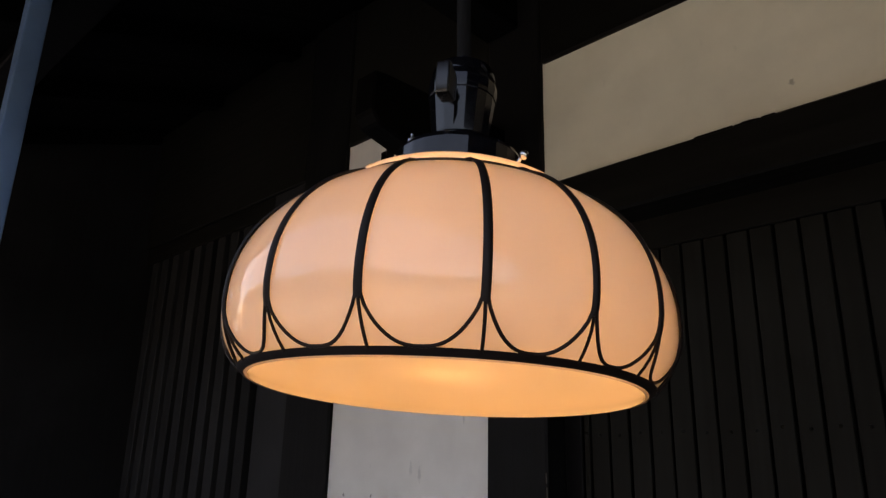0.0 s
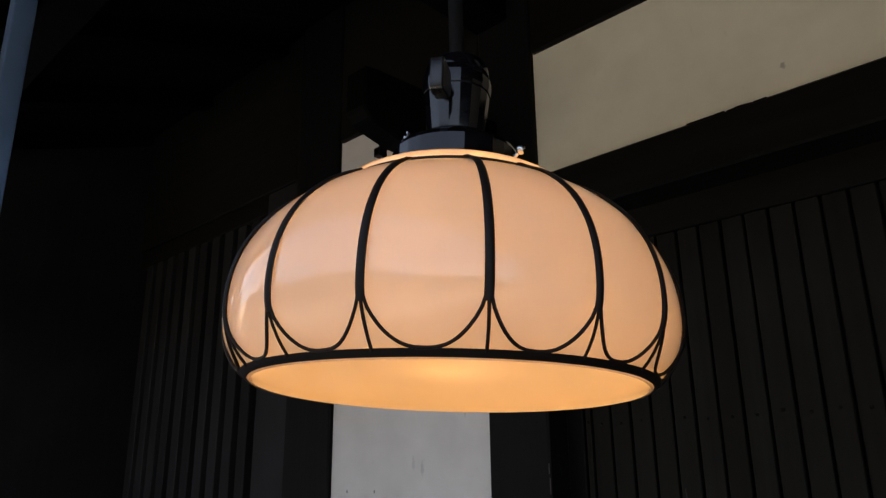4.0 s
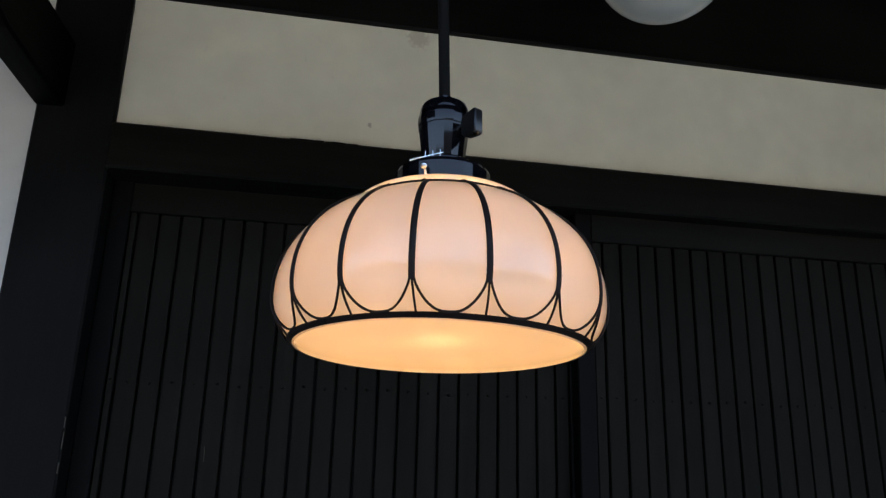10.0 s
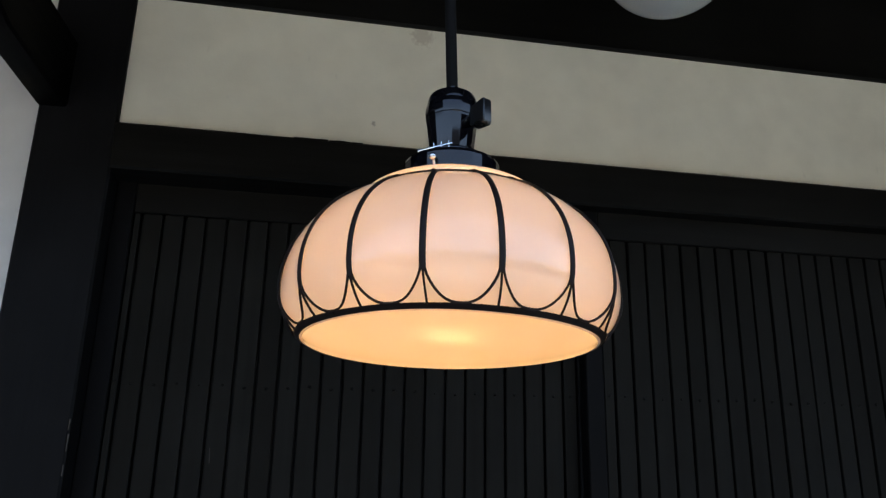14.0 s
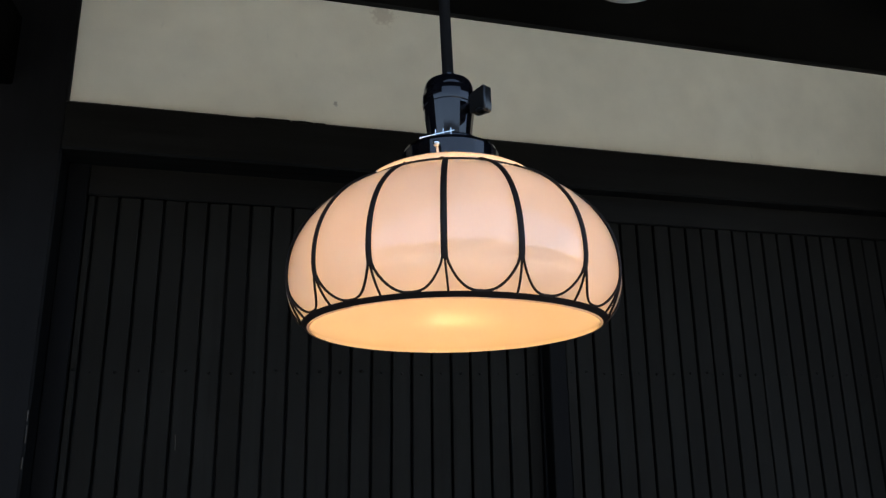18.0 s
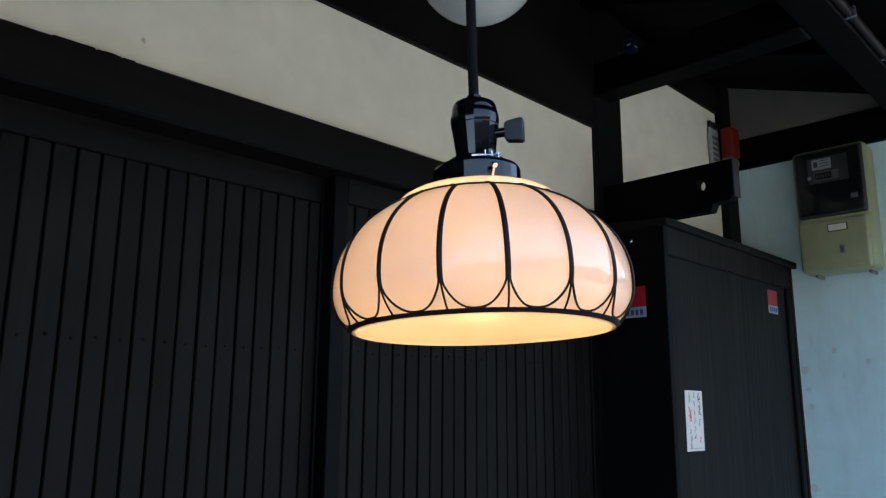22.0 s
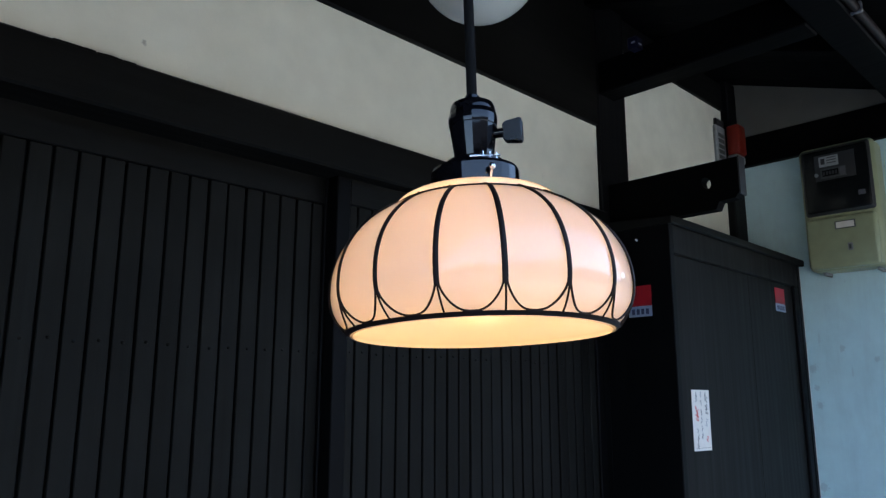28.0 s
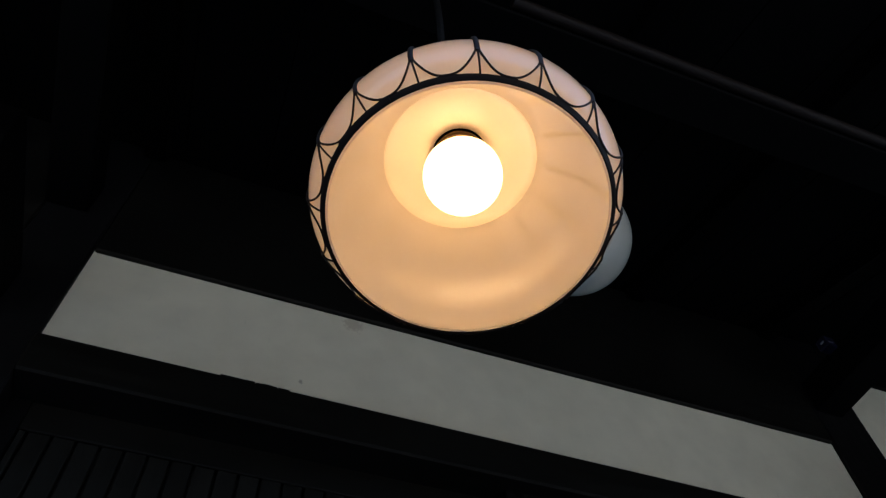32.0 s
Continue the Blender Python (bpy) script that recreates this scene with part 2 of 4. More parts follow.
FRAME_GREY = simple("dim_grey_frame", (0.045, 0.048, 0.046), 0.4)
ORANGE = simple("orange_red_lens", (0.13, 0.010, 0.004), 0.6, spec=0.25, wear=0.1)
GREYPL = simple("grey_plastic", (0.17, 0.17, 0.16), 0.45, wear=0.05)
TRIM = simple("pale_blue_metal", (0.10, 0.19, 0.33), 0.35, wear=0.12, scale=9)
LEAF = simple("green_leaves", (0.045, 0.075, 0.025), 0.55, wear=0.35, scale=3)
BARK = simple("brown_bark", (0.09, 0.07, 0.05), 0.85, wear=0.3, scale=25)

# opal glass: lets light through its body, with a glossy face
def opal(name, tint, through, gloss=0.03, passed=None, ior=1.5, ripple=0.0):
    m = Mat(name, 0.06)
    nz = m.noise(18, 3)
    col = m.ramp(nz, [(0.3, tuple(c * 0.95 for c in tint)), (0.7, tint)])
    dif, tr, add = m.node("ShaderNodeBsdfDiffuse"), m.node("ShaderNodeBsdfTranslucent"), m.t.nodes.new("ShaderNodeMixShader")
    gl, mx = m.node("ShaderNodeBsdfGlossy", Roughness=gloss), m.t.nodes.new("ShaderNodeMixShader")
    fr = m.node("ShaderNodeFresnel", IOR=ior)
    wave = m.node("ShaderNodeBump", Strength=ripple, Distance=0.0015)
    m.link(m.noise(26, 3, 0.5, (1, 1, 1.6)), wave.inputs["Height"])
    m.link(wave.outputs["Normal"], gl.inputs["Normal"])
    m.link(m.rng(m.noise(34, 3), 0.35, 0.7, gloss, gloss * 2.0), gl.inputs["Roughness"])
    m.link(col, dif.inputs["Color"])
    q = passed or tint
    m.link(m.ramp(m.noise(11, 2), [(0.32, tuple(c * 0.90 for c in q)), (0.68, q)]), tr.inputs["Color"])
    add.inputs[0].default_value = through
    m.link(dif.outputs[0], add.inputs[1])
    m.link(tr.outputs[0], add.inputs[2])
    m.link(fr.outputs[0], mx.inputs[0])
    m.link(add.outputs[0], mx.inputs[1])
    m.link(gl.outputs[0], mx.inputs[2])
    m.link(mx.outputs[0], m.t.nodes["Material Output"].inputs["Surface"])
    return m.m


OPAL = opal("opal_glass", (0.95, 0.91, 0.82), 0.70, 0.038, (0.94, 0.90, 0.84), 1.6, 0.6)
OPAL_IN = opal("opal_glass_inside", (0.90, 0.865, 0.76), 0.70, 0.045, (0.95, 0.87, 0.82), 1.28, 0.2)
GLOBE = opal("white_glass_globe", (0.60, 0.63, 0.57), 0.2, 0.02)


def glow(name, color, strength, clear=0.0):
    """Something that gives off light; clear = how much of what is behind shows through."""
    m = Mat(name)
    em = m.node("ShaderNodeEmission", Strength=strength)
    em.inputs["Color"].default_value = (*color, 1)
    if clear:
        mx = m.t.nodes.new("ShaderNodeMixShader")
        mx.inputs[0].default_value = clear
        m.link(em.outputs[0], mx.inputs[1])
        m.link(m.t.nodes.new("ShaderNodeBsdfTransparent").outputs[0], mx.inputs[2])
        m.link(mx.outputs[0], m.t.nodes["Material Output"].inputs["Surface"])
    else:
        m.link(em.outputs[0], m.t.nodes["Material Output"].inputs["Surface"])
    return m.m


BULB = glow("frosted_bulb", (1.0, 0.535, 0.19), 4.0, 0.58)
BULB_CORE = glow("bulb_core", (1.0, 0.62, 0.27), 10.2)


# ---- builders ----
def finish(name, bm, mat, parent=None, label="", smooth=None):
    me = bpy.data.meshes.new(name)
    bmesh.ops.recalc_face_normals(bm, faces=bm.faces)
    bm.to_mesh(me)
    bm.free()
    me.materials.append(mat)
    if smooth:
        me.shade_smooth()
        me.set_sharp_from_angle(angle=radians(smooth))
    ob = new(name, me)
    if parent:
        ob.parent = parent
    if label:
        ob["label"] = label
    return ob


def part(name, bm, mat, parent, label="", smooth=None):
    return finish(name, bm, mat, parent, label, smooth)


def thing(name, label, category, group="", kind="", at=(0, 0, 0)):
    ob = new(name)
    ob.empty_display_size = 0.05
    ob.matrix_world = Matrix.Translation(at)
    return tagged(ob, label, category, group, kind)


def block(x0, x1, y0, y1, z0, z1, bevel=0.002, bm=None, seg=1):
    """A box with softened edges, added to bm."""
    out = bm or bmesh.new()
    b = bmesh.new()
    bmesh.ops.create_cube(b, size=1)
    bmesh.ops.transform(b, matrix=Matrix.LocRotScale(((x0 + x1) / 2, (y0 + y1) / 2, (z0 + z1) / 2), None, (x1 - x0, y1 - y0, z1 - z0)), verts=b.verts)
    if bevel:
        bmesh.ops.bevel(b, geom=b.edges[:], offset=bevel, segments=seg, affect="EDGES", profile=0.5)
    merge(out, b)
    return out


def merge(out, b):
    vs = [out.verts.new(v.co) for v in b.verts]
    b.verts.index_update()
    for f in b.faces:
        out.faces.new([vs[v.index] for v in f.verts])
    b.free()


def prism(points, axis, lo, hi, bevel=0.0, bm=None):
    """An outline (two coordinates, in cyclic order) drawn out along an axis."""
    out = bm or bmesh.new()
    b = bmesh.new()

    def at(p, d):
        return {"x": (d, p[0], p[1]), "y": (p[0], d, p[1]), "z": (p[0], p[1], d)}[axis]

    a, c = [b.verts.new(at(p, lo)) for p in points], [b.verts.new(at(p, hi)) for p in points]
    b.faces.new(a)
    b.faces.new(c[::-1])
    for i in range(len(points)):
        j = (i + 1) % len(points)
        b.faces.new((a[i], c[i], c[j], a[j]))
    bmesh.ops.recalc_face_normals(b, faces=b.faces)
    if bevel:
        bmesh.ops.bevel(b, geom=b.edges[:], offset=bevel, segments=1, affect="EDGES")
    merge(out, b)
    return out


def lathe(profile, seg=64, bm=None, centre=(0, 0)):
    """Turn a profile of (r, z) about an upright axis."""
    out = bm or bmesh.new()
    rings = []
    for r, z in profile:
        if r < 1e-5:
            rings.append([out.verts.new((centre[0], centre[1], z))])
        else:
            rings.append([out.verts.new((centre[0] + r * math.cos(2 * math.pi * k / seg), centre[1] + r * math.sin(2 * math.pi * k / seg), z)) for k in range(seg)])
    for a, b in zip(rings, rings[1:]):
        for k in range(seg):
            j = (k + 1) % seg
            if len(a) == 1 and len(b) == 1:
                continue
            if len(a) == 1:
                out.faces.new((a[0], b[j], b[k]))
            elif len(b) == 1:
                out.faces.new((a[k], a[j], b[0]))
            else:
                out.faces.new((a[k], a[j], b[j], b[k]))
    return out


def tube(path, radius, sides=8, bm=None, closed=False, flat=None):
    """A round wire along a path; flat = (normals, width, thickness) makes it a strap."""
    out = bm or bmesh.new()
    pts = [Vector(p) for p in path]
    n, rings, side = len(pts), [], None
    for i, p in enumerate(pts):
        a, b = pts[i - 1] if (i or closed) else p, pts[(i + 1) % n] if (i < n - 1 or closed) else p
        d = (b - a).normalized()
        if flat:
            up = flat[0][i].normalized()
            side = d.cross(up).normalized()
            up = side.cross(d)
            w, h = flat[1], flat[2]
        else:
            if side is None:
                side = d.cross(Vector((0.3, 0.2, 0.93))).normalized()
            side = (side - d * side.dot(d)).normalized()
            up, w, h = side.cross(d), radius, radius
        rings.append([out.verts.new(p + side * (w * math.cos(2 * math.pi * k / sides)) + up * (h * math.sin(2 * math.pi * k / sides))) for k in range(sides)])
    for i in range(n if closed else n - 1):
        a, b = rings[i], rings[(i + 1) % n]
        for k in range(sides):
            j = (k + 1) % sides
            out.faces.new((a[k], a[j], b[j], b[k]))
    if not closed:
        out.faces.new(rings[0][::-1])
        out.faces.new(rings[-1])
    return out


def ball(c, r, bm=None, seg=16, squash=1.0):
    out = bm or bmesh.new()
    prof = [(r * math.sin(math.pi * k / (seg // 2)), c[2] - squash * r * math.cos(math.pi * k / (seg // 2))) for k in range(seg // 2 + 1)]
    prof[0], prof[-1] = (0, prof[0][1]), (0, prof[-1][1])
    return lathe(prof, seg, out, (c[0], c[1]))


# ---- the place: a house front under a sloping eave ----
FY = 0.741                                   # plaster face
XL, XR = -0.467, 1.335                       # door opening between the posts
Z_LINTEL, Z_BAND, Z_TOP = 1.840, 1.926, 2.196
X_WALL = 2.32                                # side wall with the meter


def soffit_z(y):
    return 2.374 + 0.35 * y


ground = tagged(finish("ground", block(-60, 60, -60, 60, -0.2, 0.0, 0), FOUNDATION), "grey weathered stone paving in front of the house", "ground", kind="structure")

# plain unseen houses along the street, which close the view behind the camera
def far_house(x0, x1, y0, y1, eave, ridge):
    ob = thing("backdrop_house", "unseen plain brown house along the street with a dark gabled roof", "house", "houses along the street", "structure")
    part("wall", block(x0, x1, y0, y1, 0, eave, 0.02), FAR_WALL, ob)
    ym = (y0 + y1) / 2
    part("roof", prism([(y0 - 0.5, eave), (y1 + 0.5, eave), (y1 + 0.5, eave + 0.12), (ym, ridge), (y0 - 0.5, eave + 0.12)], "x", x0 - 0.4, x1 + 0.4), GAP, ob)


# the x -12.4 house and tall west roofs are added to block light
for hx0, hx1, hy0, hy1, he, hr in ((-25, -18.5, -15, -8.5, 4.6, 6.8), (-17.6, -11, -14.5, -8, 4.2, 6.3), (-10.2, -4.6, -14, -8.5, 3.3, 5.2), (-3.9, 2.2, -14, -8, 3.3, 5.3), (3.0, 8.4, -14.5, -8.5, 2.9, 4.4), (9.6, 16, -15, -9, 3.1, 5.0), (17, 25, -15, -8, 3.0, 4.8), (-36, -28, -6, 1, 5.4, 8.2), (-12.4, -3.9, 1.1, 7.5, 9.0, 11.0), (26, 33, -6, 1, 3.6, 6.0)):
    far_house(hx0, hx1, hy0, hy1, he, hr)


# street trees that stand against the sky at both ends of the street
def street_tree(x, y, height, spread, seed):
    rt = random.Random(seed)
    ob = thing("backdrop_tree", "leafy green street tree standing beside the road", "tree", "street trees", "structure", (x, y, 0))
    wood_bm = tube([(0, 0, 0), (0.03, 0.02, height * 0.3), (-0.02, 0.05, height * 0.55)], 0.11, 10)
    tips = []
    for k in range(9):
        a, up = 2 * math.pi * k / 9 + rt.uniform(-0.3, 0.3), rt.uniform(0.55, 1.0)
        r = spread * rt.uniform(0.35, 0.9) * (1.25 - up)
        tip = Vector((r * 1.6 * math.cos(a), r * 1.6 * math.sin(a), height * up))
        tube([(0, 0.03, height * rt.uniform(0.32, 0.5)), tip * 0.6 + Vector((0, 0, height * 0.22)), tip], 0.035, 6, wood_bm)
        tips.append(tip)
    part("trunk", wood_bm, BARK, ob, smooth=50)
    leaves = bmesh.new()
    for tip in tips + [Vector((0, 0, height * 0.9)), Vector((0.2, 0, height * 0.7))]:
        for _ in range(70):
            c = tip + Vector((rt.gauss(0, 0.3), rt.gauss(0, 0.3), rt.gauss(0, 0.24))) * spread
            d = Vector((rt.uniform(-1, 1), rt.uniform(-1, 1), rt.uniform(-0.6, 0.6))).normalized() * rt.uniform(0.10, 0.22)
            e = d.cross(Vector((rt.uniform(-1, 1), rt.uniform(-1, 1), 1))).normalized() * d.length * 0.55
            leaves.faces.new([leaves.verts.new(c + p) for p in (-d, e, d, -e)])
    part("crown", leaves, LEAF, ob)


for tx, ty, th, ts, sd in ((-13.5, -2.4, 4.6, 1.3, 1), (-20, -4.2, 6.4, 1.8, 2), (-9.5, -6.6, 4.3, 1.1, 3), (14.5, -3.4, 5.0, 1.5, 4), (20.5, -5.0, 6.2, 1.8, 5)):
    street_tree(tx, ty, th, ts, sd)

# plaster panels, set a little behind the posts
def panel(name, x0, x1, z0, z1, mat, label):
    return tagged(finish(name, block(x0, x1, FY, FY + 0.08, z0, z1, 0.002), mat), label, "wall", kind="structure")


panel("wall_band", XL - 0.02, XR + 0.02, Z_BAND - 0.01, Z_TOP + 0.02, PLASTER_BAND, "off-white plaster strip above the door lintel")
panel("wall_panel_west", -1.09, -0.58, 0.0, 2.206 + 0.02, PLASTER_L, "weathered off-white plaster panel between two dark posts")
panel("wall_panel_east", 1.47, 2.24, 0.0, 2.497 + 0.02, PLASTER, "off-white plaster panel behind the dark wooden cupboard")


def post(name, x0, x1, y0, y1, z1, label):
    ob = thing(name, label, "post", kind="structure", at=(0, 0, 0))
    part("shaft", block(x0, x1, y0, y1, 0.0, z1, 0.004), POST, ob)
    return ob


post("post_west", -0.600, XL, FY - 0.012, FY + 0.12, 2.62, "black-stained square timber post beside the door")
post("post_outer_west", -1.247, -1.071, FY - 0.012, FY + 0.12, 2.62, "black-stained square timber post beside the plaster panel")
post("post_east", XR, 1.491, FY - 0.012, FY + 0.12, 2.62, "black-stained square timber post beside the door")
post("post_corner", 2.222, X_WALL, FY - 0.03, FY + 0.12, 2.62, "black-stained corner post against the side wall")


def rail(name, x0, x1, y0, y1, z0, z1, mat, label, cat="beam"):
    return tagged(finish(name, block(x0, x1, y0, y1, z0, z1, 0.004), mat), label, cat, kind="structure")


rail("lintel", XL, XR, FY - 0.030, FY + 0.11, Z_LINTEL, Z_BAND, WOOD_X, "black-stained door lintel under the plaster strip")
rail("head_beam_door", XL, XR, FY - 0.010, FY + 0.12, Z_TOP, 2.61, WOOD_X, "black head beam above the plaster strip")
rail("head_beam_west", -1.069, -0.602, FY - 0.010, FY + 0.12, 2.206, 2.61, WOOD_X, "black head beam above the plaster panel")
rail("head_beam_east", 1.491, 2.222, FY - 0.010, FY + 0.12, 2.497, 2.61, WOOD_X, "black head beam above the plaster panel")
rail("head_beam_lattice", -2.22, -1.247, FY - 0.010, FY + 0.12, 2.16, 2.61, WOOD_X, "black head beam above the slatted window")
rail("door_track", XL, XR, FY - 0.02, FY + 0.13, 0.0, 0.06, WOOD_X, "black wooden threshold under the sliding doors", "threshold")

# pale scratches on the west post's door edge
for z0, z1, dx in ((1.335, 1.352, 0.0), (1.372, 1.398, 0.0006), (1.404, 1.421, -0.0004), (1.250, 1.272, 0.0)):
    tagged(finish("trim_scratch", prism([(XL - 0.0022 + dx, FY - 0.0128), (XL - 0.0004 + dx, FY - 0.0128), (XL - 0.0006 + dx, FY - 0.0118), (XL - 0.0020 + dx, FY - 0.0118)], "z", z0, z1), WORN), "pale scratch on the post's worn edge", "trim", "scratches on the post", "structure")

# unseen wall behind and above, which closes the house and is widened to block the sun
tagged(finish("wall_back", block(-12, 12, FY + 0.13, FY + 0.3, 0.0, 4.6, 0), GAP), "dark unseen wall behind the doors, widened to block the sun", "wall", kind="structure")

# side wall with the meter
side_wall = tagged(finish("wall_side_east", block(X_WALL, X_WALL + 0.14, -0.25, FY + 0.13, 0.0, 2.36, 0.004), WALL_PAINT), "pale bluish painted side wall with grey scuffs", "wall", kind="structure")
tagged(finish("wall_beam_side", block(X_WALL - 0.03, X_WALL, -0.25, FY - 0.03, 2.275, 2.393, 0.003), WOOD_EAVE), "black timber rail fixed across the pale side wall", "beam", kind="structure")

tagged(finish("wall_gable_east", block(X_WALL - 0.022, X_WALL + 0.14, -0.25, FY + 0.13, 2.394, 2.72, 0.002), GABLE_SHADE), "plaster above the timber rail, its shade put into a dark grey-brown", "wall", kind="structure")
# wing wall on the far west side
tagged(finish("wall_wing_west", block(-2.36, -2.2, 0.26, FY + 0.13, 0.0, 2.62, 0.004), WING), "black boarded wing wall beside the slatted window", "wall", kind="structure")
pipe = thing("downpipe", "pale blue-grey square metal downpipe below the eave", "pipe", at=(-1.164, 0.016, 0))
part("tube", block(-0.0200, 0.0200, -0.0195, 0.0195, 0.0, soffit_z(0.016), 0.0025, None, 2), TRIM, pipe, smooth=50)
part("strap", block(-0.0215, 0.0215, -0.0210, 0.0520, 0.70, 0.722, 0.001), STEEL, pipe, "dull steel strap")

# eave: sloping soffit boards on rafters, an eave beam, and the roof over it
EAVE_Y = -0.48
soffit = bmesh.new()
for k in range(34):
    x0 = -3.4 + k * 0.2
    prism([(FY + 0.13, soffit_z(FY + 0.13)), (EAVE_Y, soffit_z(EAVE_Y)), (EAVE_Y, soffit_z(EAVE_Y) + 0.02), (FY + 0.13, soffit_z(FY + 0.13) + 0.02)], "x", x0, x0 + 0.197, 0.0, soffit)
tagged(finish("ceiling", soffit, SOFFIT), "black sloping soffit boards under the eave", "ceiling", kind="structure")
roof = prism([(FY + 0.3, soffit_z(FY + 0.3) + 0.03), (EAVE_Y - 0.06, soffit_z(EAVE_Y - 0.06) + 0.03), (EAVE_Y - 0.06, soffit_z(EAVE_Y - 0.06) + 0.10), (FY + 0.3, soffit_z(FY + 0.3) + 0.16)], "x", -3.5, 3.5)
tagged(finish("roof", roof, GAP), "dark roof over the eave", "roof", kind="structure")


def rafter(x):
    z0, z1 = soffit_z(FY - 0.01), soffit_z(EAVE_Y + 0.02)
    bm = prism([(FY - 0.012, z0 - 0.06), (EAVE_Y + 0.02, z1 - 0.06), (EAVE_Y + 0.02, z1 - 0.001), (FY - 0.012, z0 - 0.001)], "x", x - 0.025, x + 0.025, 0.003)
    return tagged(finish("rafter", bm, WOOD_EAVE), "black-stained sloping rafter under the eave", "rafter", "rafters under the eave", "structure")


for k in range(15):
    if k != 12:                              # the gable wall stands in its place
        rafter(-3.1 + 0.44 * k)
tagged(finish("eave_beam", block(-3.4, X_WALL, 0.04, 0.13, 2.30, soffit_z(0.04) - 0.055, 0.004), WOOD_EAVE), "black eave beam running along the house front", "beam", kind="structure")

conduit = thing("conduit", "black conduit clipped along the eave beam", "pipe", at=(0.9, 0.027, 2.312))
part("tube", tube([(-0.75, 0, 0), (0.3, 0.001, -0.001), (1.40, 0, 0)], 0.0115, 12), WIRE, conduit, smooth=60)
for cx in (0.30, 0.47, 0.78, 1.15):
    part("clip", block(cx - 0.006, cx + 0.006, -0.0135, 0.0130, -0.0140, 0.0140, 0.002), STEEL, conduit, "dull steel clip")

rc = random.Random(11)
for cx, n in ((-0.160, 5), (-0.118, 4), (-0.078, 4)):
    bm = bmesh.new()
    for k in range(n):
        u = cx + 0.011 * k
        block(u, u + rc.uniform(0.008, 0.016), FY - 0.0295, FY - 0.020, Z_BAND - 0.004, Z_BAND + rc.uniform(0.0003, 0.0014), 0.001, bm)
    tagged(finish("trim_splinter", bm, WOOD_X), "raised splinters on the lintel's worn upper edge", "trim", "lintel splinters", "structure")


# ---- bracket arms on the posts ----
def bracket_west():
    ob = thing("bracket_arm", "black timber bracket arm standing out from the west post", "bracket", "bracket arms", at=(-0.577, FY - 0.012, 1.95))
    bm = prism([(FY - 0.012, 1.950), (0.47, 1.950), (0.40, 1.966), (0.385, 1.985), (0.385, 2.062), (0.41, 2.066), (FY - 0.012, 2.079)], "x", -0.602, -0.552, 0.004)
    a = part("arm", bm, WOOD_EAVE, ob)
    a.matrix_parent_inverse = ob.matrix_world.inverted()
    c = bmesh.new()
    block(-0.616, -0.602, 0.462, 0.480, 1.938, 1.940, 0.0005, c)
    block(-0.617, -0.615, 0.462, 0.480, 1.938, 1.954, 0.0005, c)
    block(-0.604, -0.602, 0.462, 0.480, 1.938, 1.958, 0.0005, c)
    block(-0.616, -0.602, 0.462, 0.480, 1.952, 1.954, 0.0005, c)
    c = part("clip", c, WIRE, ob, "small dark metal clip under the arm")
    c.matrix_parent_inverse = ob.matrix_world.inverted()


